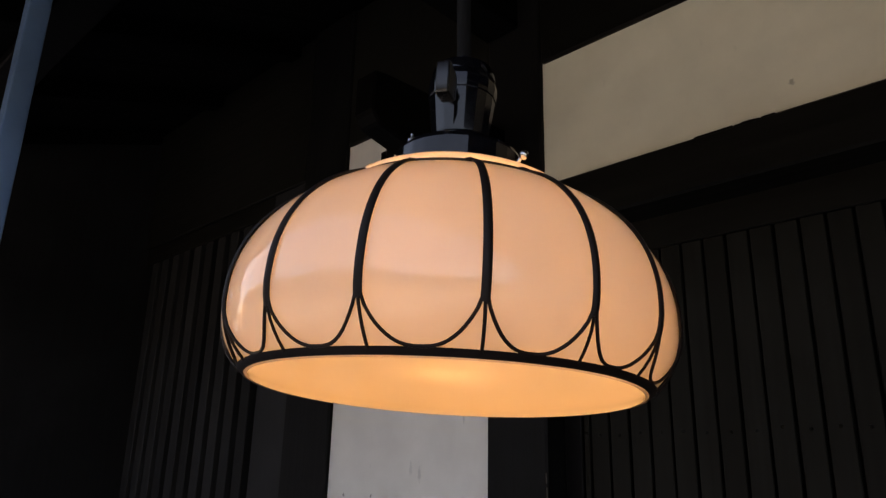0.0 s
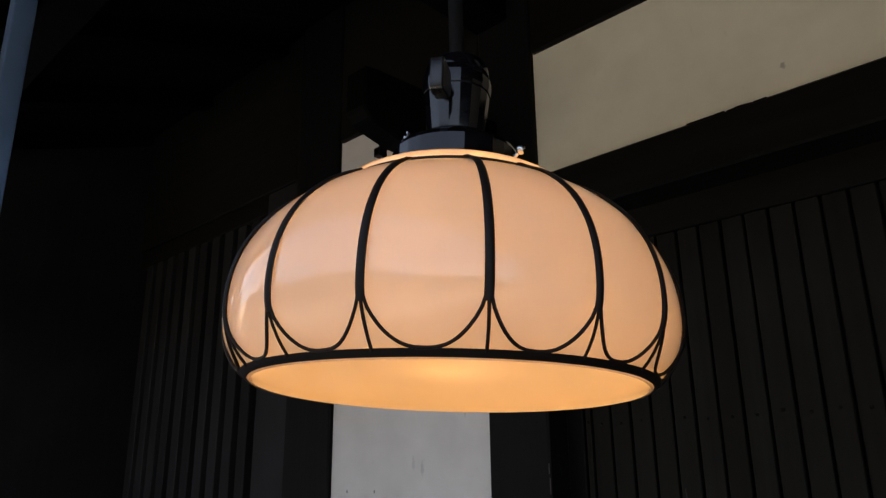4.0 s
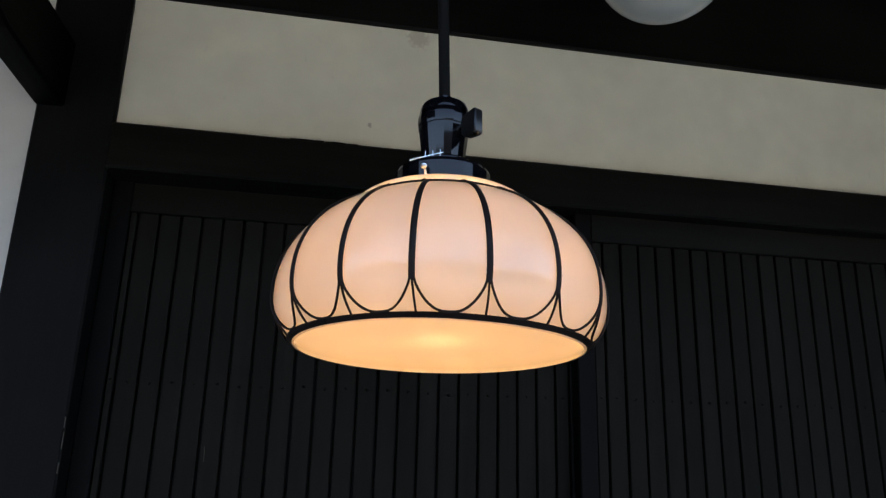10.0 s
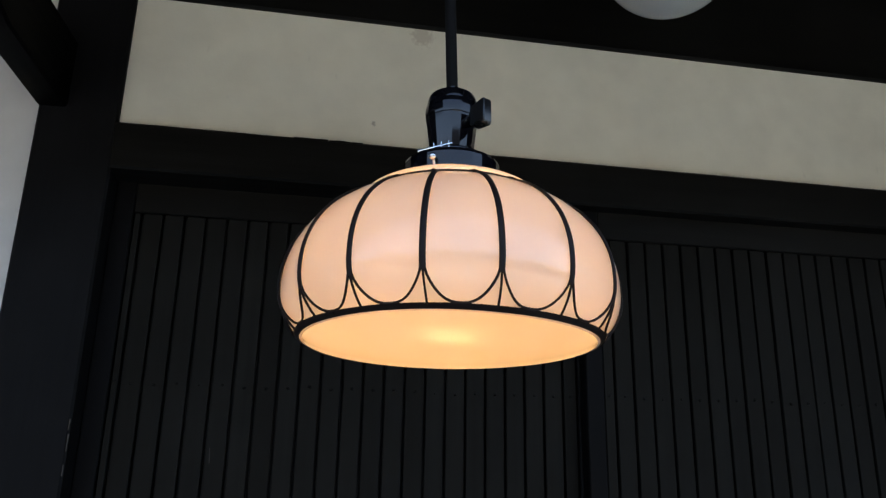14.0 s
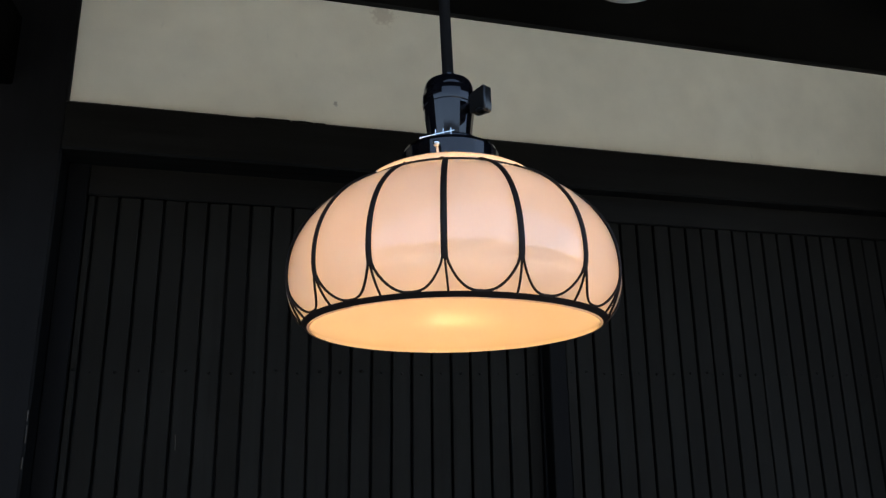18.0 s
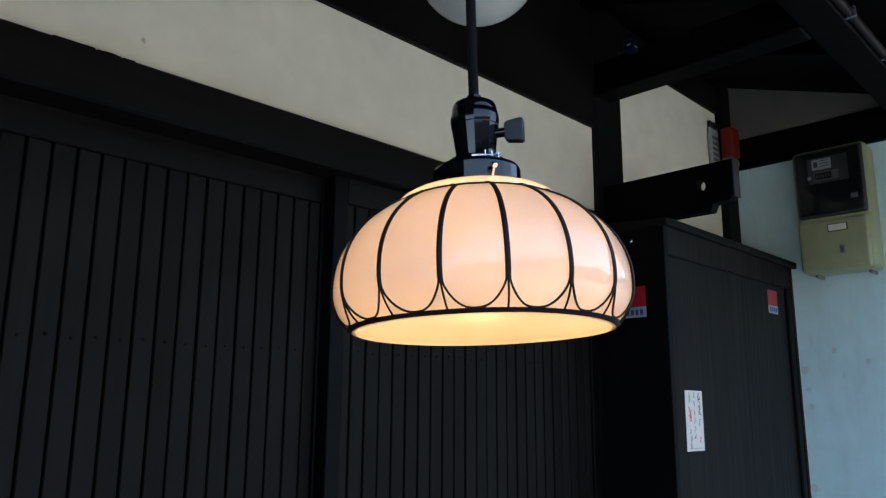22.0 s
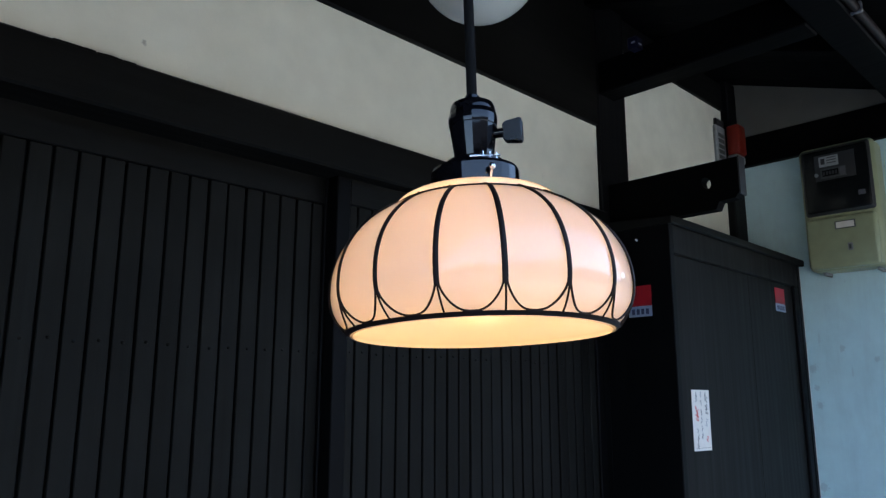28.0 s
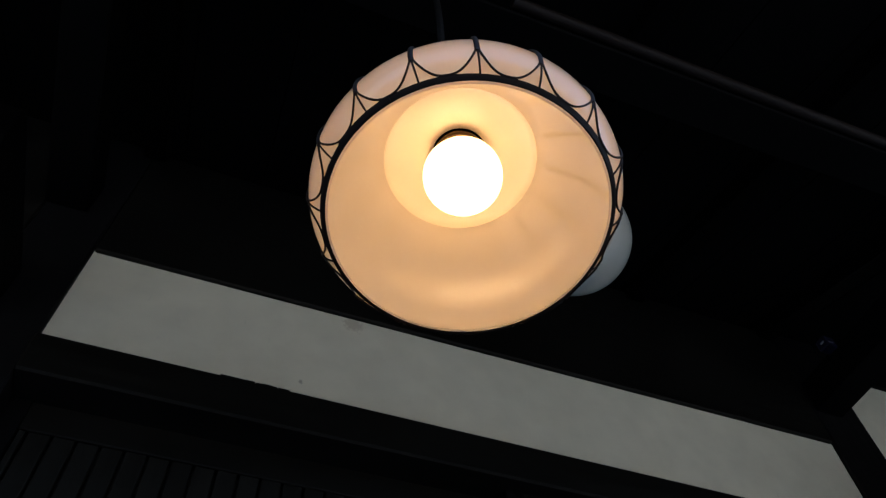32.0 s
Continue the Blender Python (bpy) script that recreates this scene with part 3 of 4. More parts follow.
def bracket_east():
    ob = thing("bracket_arm", "black timber bracket arm with a leaf-shaped hole through its tip", "bracket", "bracket arms", at=(1.39, FY - 0.012, 1.95))
    y0, y1, zb, zt = FY - 0.012, 0.340, 1.885, 2.016
    # outline with a hole: four strips round the opening
    hy, hz, hw, hh = 0.428, 1.961, 0.013, 0.017
    bm = bmesh.new()
    outer = [(y0, zb), (0.405, zb), (0.395, 1.905), (0.352, 1.907), (y1, 1.92), (y1, zt), (y0, zt)]
    n = 20
    hole = []
    for k in range(n):
        a = 2 * math.pi * k / n
        ca, sa = math.cos(a), math.sin(a)
        hole.append((hy + hw * (abs(ca) ** 1.2 * (1 if ca > 0 else -1)) + 0.35 * hw * sa, hz + hh * sa))

    def ray_out(p):
        d = Vector((p[0] - hy, p[1] - hz))
        best = None
        for i in range(len(outer)):
            a, b = Vector(outer[i]), Vector(outer[(i + 1) % len(outer)])
            e, w = b - a, a - Vector((hy, hz))
            den = d.x * e.y - d.y * e.x
            if abs(den) < 1e-9:
                continue
            t, s = (w.x * e.y - w.y * e.x) / den, (w.x * d.y - w.y * d.x) / den
            if t > 0 and -1e-6 <= s <= 1 + 1e-6 and (best is None or t < best):
                best = t
        return (hy + d.x * best, hz + d.y * best)

    angs = sorted([(math.atan2(p[1] - hz, p[0] - hy), p) for p in hole] + [(math.atan2(p[1] - hz, p[0] - hy), None, p) for p in outer], key=lambda q: q[0])
    inner_pts, outer_pts = [], []
    hole_sorted = sorted(hole, key=lambda p: math.atan2(p[1] - hz, p[0] - hy))

    def hole_at(ang):
        best = min(range(n), key=lambda i: abs((math.atan2(hole_sorted[i][1] - hz, hole_sorted[i][0] - hy) - ang + math.pi) % (2 * math.pi) - math.pi))
        return hole_sorted[best]

    for q in angs:
        p = q[1] if q[1] else hole_at(q[0])
        o = q[2] if len(q) == 3 else ray_out(p)
        inner_pts.append(p)
        outer_pts.append(o)
    x0, x1 = 1.37, 1.405
    m = len(inner_pts)
    V = {}

    def vert(p, x):
        key = (round(p[0], 5), round(p[1], 5), x)
        if key not in V:
            V[key] = bm.verts.new((x, p[0], p[1]))
        return V[key]

    def face(vs):
        u = list(dict.fromkeys(vs))
        if len(u) > 2:
            bm.faces.new(u)

    for i in range(m):
        j = (i + 1) % m
        face([vert(inner_pts[i], x0), vert(inner_pts[j], x0), vert(outer_pts[j], x0), vert(outer_pts[i], x0)])
        face([vert(inner_pts[i], x1), vert(outer_pts[i], x1), vert(outer_pts[j], x1), vert(inner_pts[j], x1)])
        if inner_pts[i] != inner_pts[j]:
            face([vert(inner_pts[i], x0), vert(inner_pts[i], x1), vert(inner_pts[j], x1), vert(inner_pts[j], x0)])
        face([vert(outer_pts[i], x0), vert(outer_pts[j], x0), vert(outer_pts[j], x1), vert(outer_pts[i], x1)])
    a = part("arm", bm, WOOD_EAVE, ob)
    a.matrix_parent_inverse = ob.matrix_world.inverted()
    e = part("end_cap", block(1.369, 1.406, y1 - 0.004, y1, 1.915, zt + 0.002, 0.0005), METER_INNER, ob, "dull dark grey cap on the arm's end")
    e.matrix_parent_inverse = ob.matrix_world.inverted()


bracket_west()
bracket_east()
for x0, x1, nm in ((XR, 1.42, "east"), (-0.602, -0.517, "west")):
    tagged(finish("tie_beam", prism([(FY - 0.012, 2.297), (0.13, 2.297), (0.13, 2.40), (FY - 0.012, 2.40)], "x", x0, x1, 0.004), WOOD_EAVE), "black tie beam from the post out to the eave beam", "beam", "tie beams", "structure")


# ---- sliding lattice doors ----
PITCH = 0.0372


def lattice_door(name, x0, x1, y, first, label, group):
    """A framed door of upright boards with narrow dark gaps."""
    ob = thing(name, label, "door", group, "structure")
    z0, z1, st = 0.06, Z_LINTEL + 0.005, 0.034
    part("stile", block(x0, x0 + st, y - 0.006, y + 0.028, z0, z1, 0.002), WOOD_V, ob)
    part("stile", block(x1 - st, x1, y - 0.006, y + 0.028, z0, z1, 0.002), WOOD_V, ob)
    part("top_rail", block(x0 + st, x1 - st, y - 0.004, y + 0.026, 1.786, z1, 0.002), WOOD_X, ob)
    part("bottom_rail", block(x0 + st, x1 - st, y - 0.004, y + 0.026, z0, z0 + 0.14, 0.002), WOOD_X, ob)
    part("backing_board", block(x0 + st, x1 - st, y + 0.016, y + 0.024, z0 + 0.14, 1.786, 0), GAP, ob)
    n0 = math.ceil((x0 + st - first) / PITCH)
    n1 = math.floor((x1 - st - first) / PITCH)
    me = None
    edges = [x0 + st] + [first + k * PITCH for k in range(n0, n1 + 1)] + [x1 - st]
    rnd = random.Random(name)
    for a, b in zip(edges, edges[1:]):
        if b - a < 0.012:
            continue
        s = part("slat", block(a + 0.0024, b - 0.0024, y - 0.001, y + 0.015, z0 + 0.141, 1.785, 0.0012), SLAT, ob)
        s.location.y = rnd.uniform(-0.0012, 0.0012)
        nb = bmesh.new()
        for zz in (1.485 + rnd.uniform(-0.003, 0.003),):
            ball(((a + b) / 2, y - 0.0005 + s.location.y, zz), 0.0032, nb, 8, 0.9)
        part("nail", nb, SLAT, s)
    return ob


lattice_door("door_1", XL, 0.425, 0.788, -0.158, "black slatted sliding door, shut, behind the other leaf", "sliding doors")
DOOR_SCRATCH = tube([(-0.2604, 0.7858, 1.3816), (-0.2592, 0.7856, 1.3690), (-0.2590, 0.7858, 1.3569)], 0.0006, 6)
tagged(finish("trim_scratch", DOOR_SCRATCH, WORN), "thin pale scratch on a door board", "trim", kind="structure")
lattice_door("door_2", 0.394, XR, 0.752, 0.451, "black slatted sliding door, shut, with narrow upright boards", "sliding doors")

# ---- slatted window on the west side ----
win = thing("window_1", "black slatted bay window with upright bars beside the plaster panel", "window", kind="structure")
part("frame_board", block(-1.397, -1.247, FY - 0.004, FY + 0.03, 0.0, 2.16, 0.003), BOARD_W, win, "grey-black plain frame board")
part("top_rail", block(-2.2, -1.397, FY - 0.002, FY + 0.03, 2.10, 2.16, 0.003), WOOD_X, win)
part("bottom_rail", block(-2.2, -1.397, FY - 0.002, FY + 0.03, 0.4, 0.5, 0.003), WOOD_X, win)
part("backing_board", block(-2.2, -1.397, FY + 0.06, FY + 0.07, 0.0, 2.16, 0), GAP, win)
for k in range(10):
    x = -1.437 - 0.0745 * k
    part("slat", block(x - 0.044, x, FY, FY + 0.03, 0.5, 2.10, 0.002), SLAT_W, win)

# ---- cupboard beside the door ----
CX0, CX1, CY0, CZ = 1.325, 2.288, 0.52, 1.880
CB1 = CX1 - 0.018                            # the body ends short of the coping
cup = thing("cupboard", "tall black-painted wooden cupboard with a flat panel front and sloped coping", "cupboard", at=(1.8, 0.63, 0))


def cpart(name, bm, mat, label="", smooth=None):
    o = part(name, bm, mat, cup, label, smooth)
    o.matrix_parent_inverse = cup.matrix_world.inverted()
    return o


cpart("side_panel", block(CX0, CX0 + 0.022, CY0, FY - 0.014, 0.0, CZ - 0.02, 0.002), WOOD_V)
cpart("side_panel", block(CB1 - 0.022, CB1, CY0, FY - 0.034, 0.0, CZ - 0.02, 0.002), WOOD_V)
CSEAM = CX0 + 0.55 * (CB1 - CX0)
cpart("front_board", block(CX0 + 0.022, CSEAM - 0.0006, CY0 + 0.012, CY0 + 0.03, 0.0, CZ - 0.10, 0.001), PANEL)
cpart("front_board", block(CSEAM + 0.0006, CB1 - 0.06, CY0 + 0.0122, CY0 + 0.03, 0.0, CZ - 0.10, 0.001), PANEL)
cpart("top_rail", block(CX0 + 0.022, CB1 - 0.022, CY0 + 0.002, CY0 + 0.03, CZ - 0.10, CZ - 0.02, 0.003), PANEL)
cpart("stile", block(CB1 - 0.06, CB1 - 0.022, CY0 + 0.002, CY0 + 0.03, 0.0, CZ - 0.10, 0.003), WOOD_V)
cpart("coping", prism([(CY0 - 0.012, CZ - 0.022), (CY0 - 0.012, CZ), (FY - 0.035, CZ + 0.012), (FY - 0.035, CZ - 0.02)], "x", CX0 - 0.003, CX1 + 0.004, 0.003), WOOD_X)
cpart("edge_strip", block(CB1 + 0.0005, CB1 + 0.0065, CY0 + 0.001, CY0 + 0.012, 0.0, CZ - 0.03, 0.001), PAPER, "thin pale sealing strip along the wall")
cpart("hook", ball((CX0 - 0.004, 0.617, 1.826), 0.006, None, 10), CHROME, "small shiny screw head")


def sticker(name, at, w, h, axis, label):
    """A square security sticker: red field over a pale strip with unreadable dark bars."""
    ob = thing(name, label, "sticker", "security stickers", at=at)

    def flat(u0, u1, v0, v1, d0, d1):
        if axis == "x":      # faces west
            return block(-d1, -d0, -u1, -u0, v0, v1, 0)
        return block(u0, u1, -d1, -d0, v0, v1, 0)

    part("red_field", flat(-w / 2, w / 2, -h / 2 + 0.34 * h, h / 2, 0, 0.0008), RED, ob)
    part("pale_strip", flat(-w / 2, w / 2, -h / 2, -h / 2 + 0.335 * h, 0, 0.0008), LABEL, ob)
    for k in range(4):
        u = -w * 0.36 + k * w * 0.2
        part("bar", flat(u, u + w * 0.13, -h * 0.43, -h * 0.25, 0.0009, 0.0014), INK, ob)
    return ob


sticker("security_sticker", (CX0 - 0.0005, 0.617, 1.655), 0.070, 0.085, "x", "small red and grey security sticker on the cupboard's side")
sticker("security_sticker", (2.095, CY0 + 0.0115, 1.721), 0.082, 0.080, "y", "small red and grey security sticker on the cupboard's front")

slip = thing("paper_slip", "white paper slip with handwritten marks stuck on the cupboard front", "paper", at=(1.464, CY0 + 0.0115, 1.337))
slip.rotation_euler = (0, radians(0.8), 0)
part("sheet", block(-0.050, 0.050, -0.0012, 0.0, -0.080, 0.080, 0), PAPER, slip)
rs = random.Random(4)


def scrawl(name, u, z, w, h, mat, n):
    """One handwritten sign that cannot be read: a few short crossing bars."""
    mk = bmesh.new()
    for q in range(n):
        bar = block(-w / 2, w / 2, -0.0018, -0.0013, -0.0009, 0.0009, 0)
        m = Matrix.Translation((u + rs.uniform(-0.25, 0.25) * w, 0, z + h * (0.42 - q * 0.84 / max(1, n - 1)))) @ Matrix.Rotation(rs.uniform(-1.2, 1.2), 4, "Y") @ Matrix.Diagonal((rs.uniform(0.5, 1.0), 1, 1, 1))
        bmesh.ops.transform(bar, matrix=m, verts=bar.verts)
        merge(mk, bar)
    part(name, mk, mat, slip)


for z, w, h, mat, n in ((0.060, 0.016, 0.022, INK_GREY, 6), (0.028, 0.018, 0.026, INK_GREY, 7), (-0.006, 0.012, 0.020, INK, 4), (-0.050, 0.012, 0.014, INK_RED, 4)):
    scrawl("mark", 0.028, z, w, h, mat, n)
for z in (0.068, 0.046, 0.020, 0.000, -0.022, -0.042):
    scrawl("mark", 0.0, z, 0.009, 0.012, INK_GREY, 3)
for z, w, h, mat, n in ((0.060, 0.013, 0.022, INK_GREY, 5), (0.020, 0.020, 0.030, INK_RED, 8), (0.006, 0.016, 0.016, INK_RED, 5), (-0.028, 0.010, 0.010, INK_GREY, 3), (-0.048, 0.012, 0.012, INK_GREY, 4), (-0.066, 0.013, 0.012, INK_GREY, 4)):
    scrawl("mark", -0.026, z, w, h, mat, n)
part("border_line", block(-0.040, 0.044, -0.0018, -0.0013, -0.0735, -0.0728, 0), INK_GREY, slip)

# ---- electricity meter on the side wall ----
MF = 2.2
meter = thing("electricity_meter", "beige-green electricity meter box with a dark glass window", "meter", at=(X_WALL, 0.35, 2.04))


def mpart(name, bm, mat, parent=None, label="", smooth=None):
    o = part(name, bm, mat, parent or meter, label, smooth)
    o.matrix_parent_inverse = meter.matrix_world.inverted() if parent is None else Matrix()
    return o


mpart("housing", block(MF + 0.012, X_WALL, 0.228, 0.470, 1.822, 2.265, 0.022, None, 4), METER, smooth=40)
mpart("lower_cover", block(MF, MF + 0.03, 0.240, 0.462, 1.826, 2.005, 0.012, None, 3), METER, smooth=40)
mpart("bezel", block(MF + 0.001, MF + 0.02, 0.237, 0.458, 2.014, 2.254, 0.010, None, 3), METER_INNER, label="dark grey window surround", smooth=40)
mpart("window", block(MF - 0.001, MF + 0.018, 0.242, 0.453, 2.020, 2.248, 0.009, None, 3), METER_DARK, label="dark glossy window", smooth=40)


def face(name, u0, u1, v0, v1, mat, lift=0.0015, label=""):
    """A flat plate on the meter's window, from its upper left corner."""
    y0, y1, z0, z1 = 0.455 - 0.215 * u1, 0.455 - 0.215 * u0, 2.250 - 0.232 * v1, 2.250 - 0.232 * v0
    return mpart(name, block(MF - 0.001 - lift, MF - 0.0005, y0, y1, z0, z1, 0), mat, label=label)


face("register_plate", 0.20, 0.80, 0.10, 0.50, METER_INNER, 0.0005)
face("label", 0.27, 0.56, 0.13, 0.29, PLATE, 0.0010, "pale printed label")
face("label_mark", 0.30, 0.36, 0.16, 0.25, METER_INNER, 0.0014)
for q in range(3):
    face("label_line", 0.39, 0.53, 0.15 + 0.04 * q, 0.165 + 0.04 * q, FRAME_GREY, 0.0014)
face("counter_frame", 0.28, 0.66, 0.32, 0.47, FRAME_GREY, 0.0010)
face("counter", 0.31, 0.55, 0.345, 0.44, METER_DARK, 0.0014)
face("counter_plate", 0.57, 0.65, 0.33, 0.46, STEEL, 0.0014)
for q in range(5):
    face("digit_window", 0.32 + 0.045 * q, 0.35 + 0.045 * q, 0.365, 0.42, METER_INNER, 0.0018)
face("side_bar", 0.68, 0.79, 0.14, 0.50, METER_INNER, 0.0012)
face("rating_mark", 0.80, 0.90, 0.73, 0.80, STEEL, 0.0012)
dial = tube([(MF - 0.003, 0.408, 2.157), (MF, 0.408, 2.157)], 0.0065, 16)
mpart("dial", dial, PLATE, label="small round dial", smooth=40)
mpart("plate_frame", block(MF - 0.0015, MF + 0.002, 0.303, 0.367, 1.958, 1.985, 0.001), FRAME_GREY)
mpart("name_plate", block(MF - 0.0025, MF, 0.307, 0.363, 1.961, 1.982, 0.0005), PAPER, label="white name plate")
mpart("seal", block(MF - 0.003, MF + 0.002, 0.317, 0.333, 1.881, 1.907, 0.004, None, 2), GREYPL, label="grey sealing screw cover", smooth=40)
mpart("seal_slot", block(MF - 0.0036, MF - 0.002, 0.3215, 0.3285, 1.887, 1.901, 0), FRAME_GREY)
for yy in (0.262, 0.43):
    mpart("foot", block(MF + 0.05, X_WALL, yy - 0.006, yy + 0.006, 1.812, 1.826, 0.003), GREYPL)

# ---- alarm beacon at the corner post ----
beacon = thing("alarm_beacon", "orange-red alarm beacon with a grey name plate on the corner post", "alarm", at=(2.27, FY - 0.03, 2.36))


def bpart(name, bm, mat, label="", smooth=None):
    o = part(name, bm, mat, beacon, label, smooth)
    o.matrix_parent_inverse = beacon.matrix_world.inverted()
    return o


bpart("lens", block(2.186, 2.252, FY - 0.080, FY - 0.03, 2.300, 2.420, 0.010, None, 3), ORANGE, smooth=40)
bpart("base", block(2.186, 2.256, FY - 0.07, FY - 0.03, 2.27, 2.301, 0.004), GREYPL)
bpart("name_plate", block(2.138, 2.216, FY - 0.016, FY - 0.001, 2.27, 2.42, 0.003), PLATE, "grey plate with unreadable dark bars")
bpart("mount", block(2.146, 2.216, FY - 0.014, FY - 0.001, 2.423, 2.450, 0.003), METER_INNER, "dim grey mounting plate")
for k in range(5):
    bpart("bar", block(2.150, 2.196, FY - 0.0175, FY - 0.0162, 2.285 + 0.022 * k, 2.300 + 0.022 * k, 0), INK_GREY)

# small dark tag on the tie beam, its glint put on as pale strips
tag = thing("warning_tag", "small dark blue box on the tie beam, its glint put on as pale strips", "box", at=(1.334, 0.586, 2.40))
for nm, bm, mt, lb in (("case", block(1.300, XR, 0.570, 0.602, 2.384, 2.420, 0.003), TAG, ""), ("strip", block(1.2985, 1.2999, 0.576, 0.588, 2.398, 2.403, 0), PLATE, "pale strip put on for a glint"), ("strip", block(1.308, 1.324, 0.5685, 0.5699, 2.394, 2.398, 0), PLATE, "pale strip put on for a glint")):
    o = part(nm, bm, mt, tag, lb)
    o.matrix_parent_inverse = tag.matrix_world.inverted()

# ---- white glass globe lamp ----
globe = thing("globe_lamp", "unlit white glass globe lamp hanging under the black soffit", "lamp", at=(0.412, 0.373, soffit_z(0.373)))


def gpart(name, bm, mat, label="", smooth=40):
    o = part(name, bm, mat, globe, label, smooth)
    o.matrix_parent_inverse = globe.matrix_world.inverted()
    return o


R, gz = 0.113, 2.161
gp = [(0, gz - R)] + [(R * math.sin(a), gz - R * math.cos(a)) for a in [math.pi * k / 40 for k in range(1, 35)]]
gp += [(r - 0.003, z) for r, z in reversed(gp[1:])] + [(0, gz - R + 0.003)]
gpart("glass", lathe(gp, 56, None, (0.412, 0.373)), GLOBE)
gpart("holder", lathe([(0, 2.40), (0.05, 2.40), (0.055, 2.30), (0.062, 2.255), (0.06, 2.25), (0, 2.25)], 32, None, (0.412, 0.373)), BAKELITE, "black holder")
gpart("stem", lathe([(0, 2.54), (0.012, 2.54), (0.012, 2.39), (0, 2.39)], 16, None, (0.412, 0.373)), BAKELITE)

# ---- the pendant lamp ----
NRIB, RIB0 = 16, radians(-107.7 - 67.5)
SX, SY = -0.005, -0.0490                       # the shade hangs a little askew
up = Vector((-SX, -SY, 1)).normalized()
LEAN = Vector((0, 0, 1)).rotation_difference(up).to_matrix().to_4x4()
pend = thing("pendant_lamp", "lit pendant lamp with ribbed opal glass shade and black socket", "lamp")
SHADE_M = Matrix.Translation((0, 0, 1.472)) @ LEAN @ Matrix.Translation((0, 0, -1.472))

Rm, ZM, ZN, RN, ZR, RR, PU, PL = 0.1250, 1.4870, 1.5650, 0.0612, 1.4535, 0.1085, 2.13, 2.2


def top_angle(c, p):
    return math.acos(c ** (p / 2))


def upper(s):
    t, e = s * top_angle(RN / Rm, PU), top_angle(RN / Rm, PU)
    return Rm * math.cos(t) ** (2 / PU), ZM + (ZN - ZM) * (math.sin(t) / math.sin(e)) ** (2 / PU)


def lower(s):
    t, e = s * top_angle(RR / Rm, PL), top_angle(RR / Rm, PL)
    return Rm * math.cos(t) ** (2 / PL), ZM - (ZM - ZR) * (math.sin(t) / math.sin(e)) ** (2 / PL)


OUT = [lower(1 - k / 14) for k in range(14)] + [upper(k / 24) for k in range(23)]
NECK = [(0.0714, 1.5624), (0.0708, 1.5642), (0.0684, 1.5670), (0.0640, 1.5698), (0.0580, 1.5722), (0.0520, 1.5736), (0.0400, 1.5746), (0.0360, 1.5749), (0.0245, 1.5751)]
OUT += NECK


def on_shade(z):
    """Radius of the shade's outer face at a height."""
    for (r0, z0), (r1, z1) in zip(OUT, OUT[1:]):
        if z0 <= z <= z1:
            return r0 + (r1 - r0) * (z - z0) / max(1e-9, z1 - z0)
    return OUT[-1][0]


def ppart(name, bm, mat, label="", smooth=45, parent=None, tilt=True):
    for v in bm.verts:      # the rim dips a little at one side
        if v.co.z < ZM:
            v.co.z -= 0.0018 * max(0.0, math.cos(math.atan2(v.co.y, v.co.x) + radians(58))) ** 3 * (ZM - v.co.z) / (ZM - ZR)
        elif v.co.z > 1.585:
            v.co.z -= 0.002
    if tilt:
        bmesh.ops.transform(bm, matrix=SHADE_M, verts=bm.verts)
    return part(name, bm, mat, parent or pend, label, smooth)


T = 0.0028
BODY = [p for p in OUT if p[1] < ZN + 1e-6 and p[0] > 0.0730]
inner = [(r - T * max(0.25, min(1, (1.5732 - z) / 0.05)), z - T * max(0.0, min(0.95, (z - 1.49) / 0.06))) for r, z in BODY]
inner += [(0.0678, 1.5575), (0.0666, 1.5612), (0.0632, 1.5648), (0.0540, 1.5695), (0.0440, 1.5725), (0.0300, 1.5742), (0.0245, 1.5745)]   # crease under the neck
inner[0] = (OUT[0][0] - 0.0015, OUT[0][1])
shade_prof = OUT + inner[::-1]
shade_bm = lathe(shade_prof + [shade_prof[0]], 128)
bmesh.ops.remove_doubles(shade_bm, verts=shade_bm.verts, dist=1e-6)
shade = ppart("shade", shade_bm, OPAL, "glowing opal glass shade", 60)
shade.data.materials.append(OPAL_IN)
for f in shade.data.polygons:
    c, nrm = f.center, f.normal
    f.material_index = 1 if (nrm.x * c.x + nrm.y * c.y < -1e-5 or nrm.z < -0.75) and c.z > ZR - 0.004 else 0

# wire cage: upright ribs that split into petals over a band
ZJ, Z_RIB_TOP, LIFT = 1.4735, 1.5588, 0.0012


def cage_point(a, z, lift=LIFT):
    r = on_shade(z) + lift
    return Vector((r * math.cos(a), r * math.sin(a), z))


def cage_normal(a, z):
    d = 0.002
    r0, r1 = on_shade(max(OUT[0][1], z - d)), on_shade(z + d)
    n = Vector((2 * d, -(r1 - r0)))
    return Vector((n.x * math.cos(a), n.x * math.sin(a), n.y))


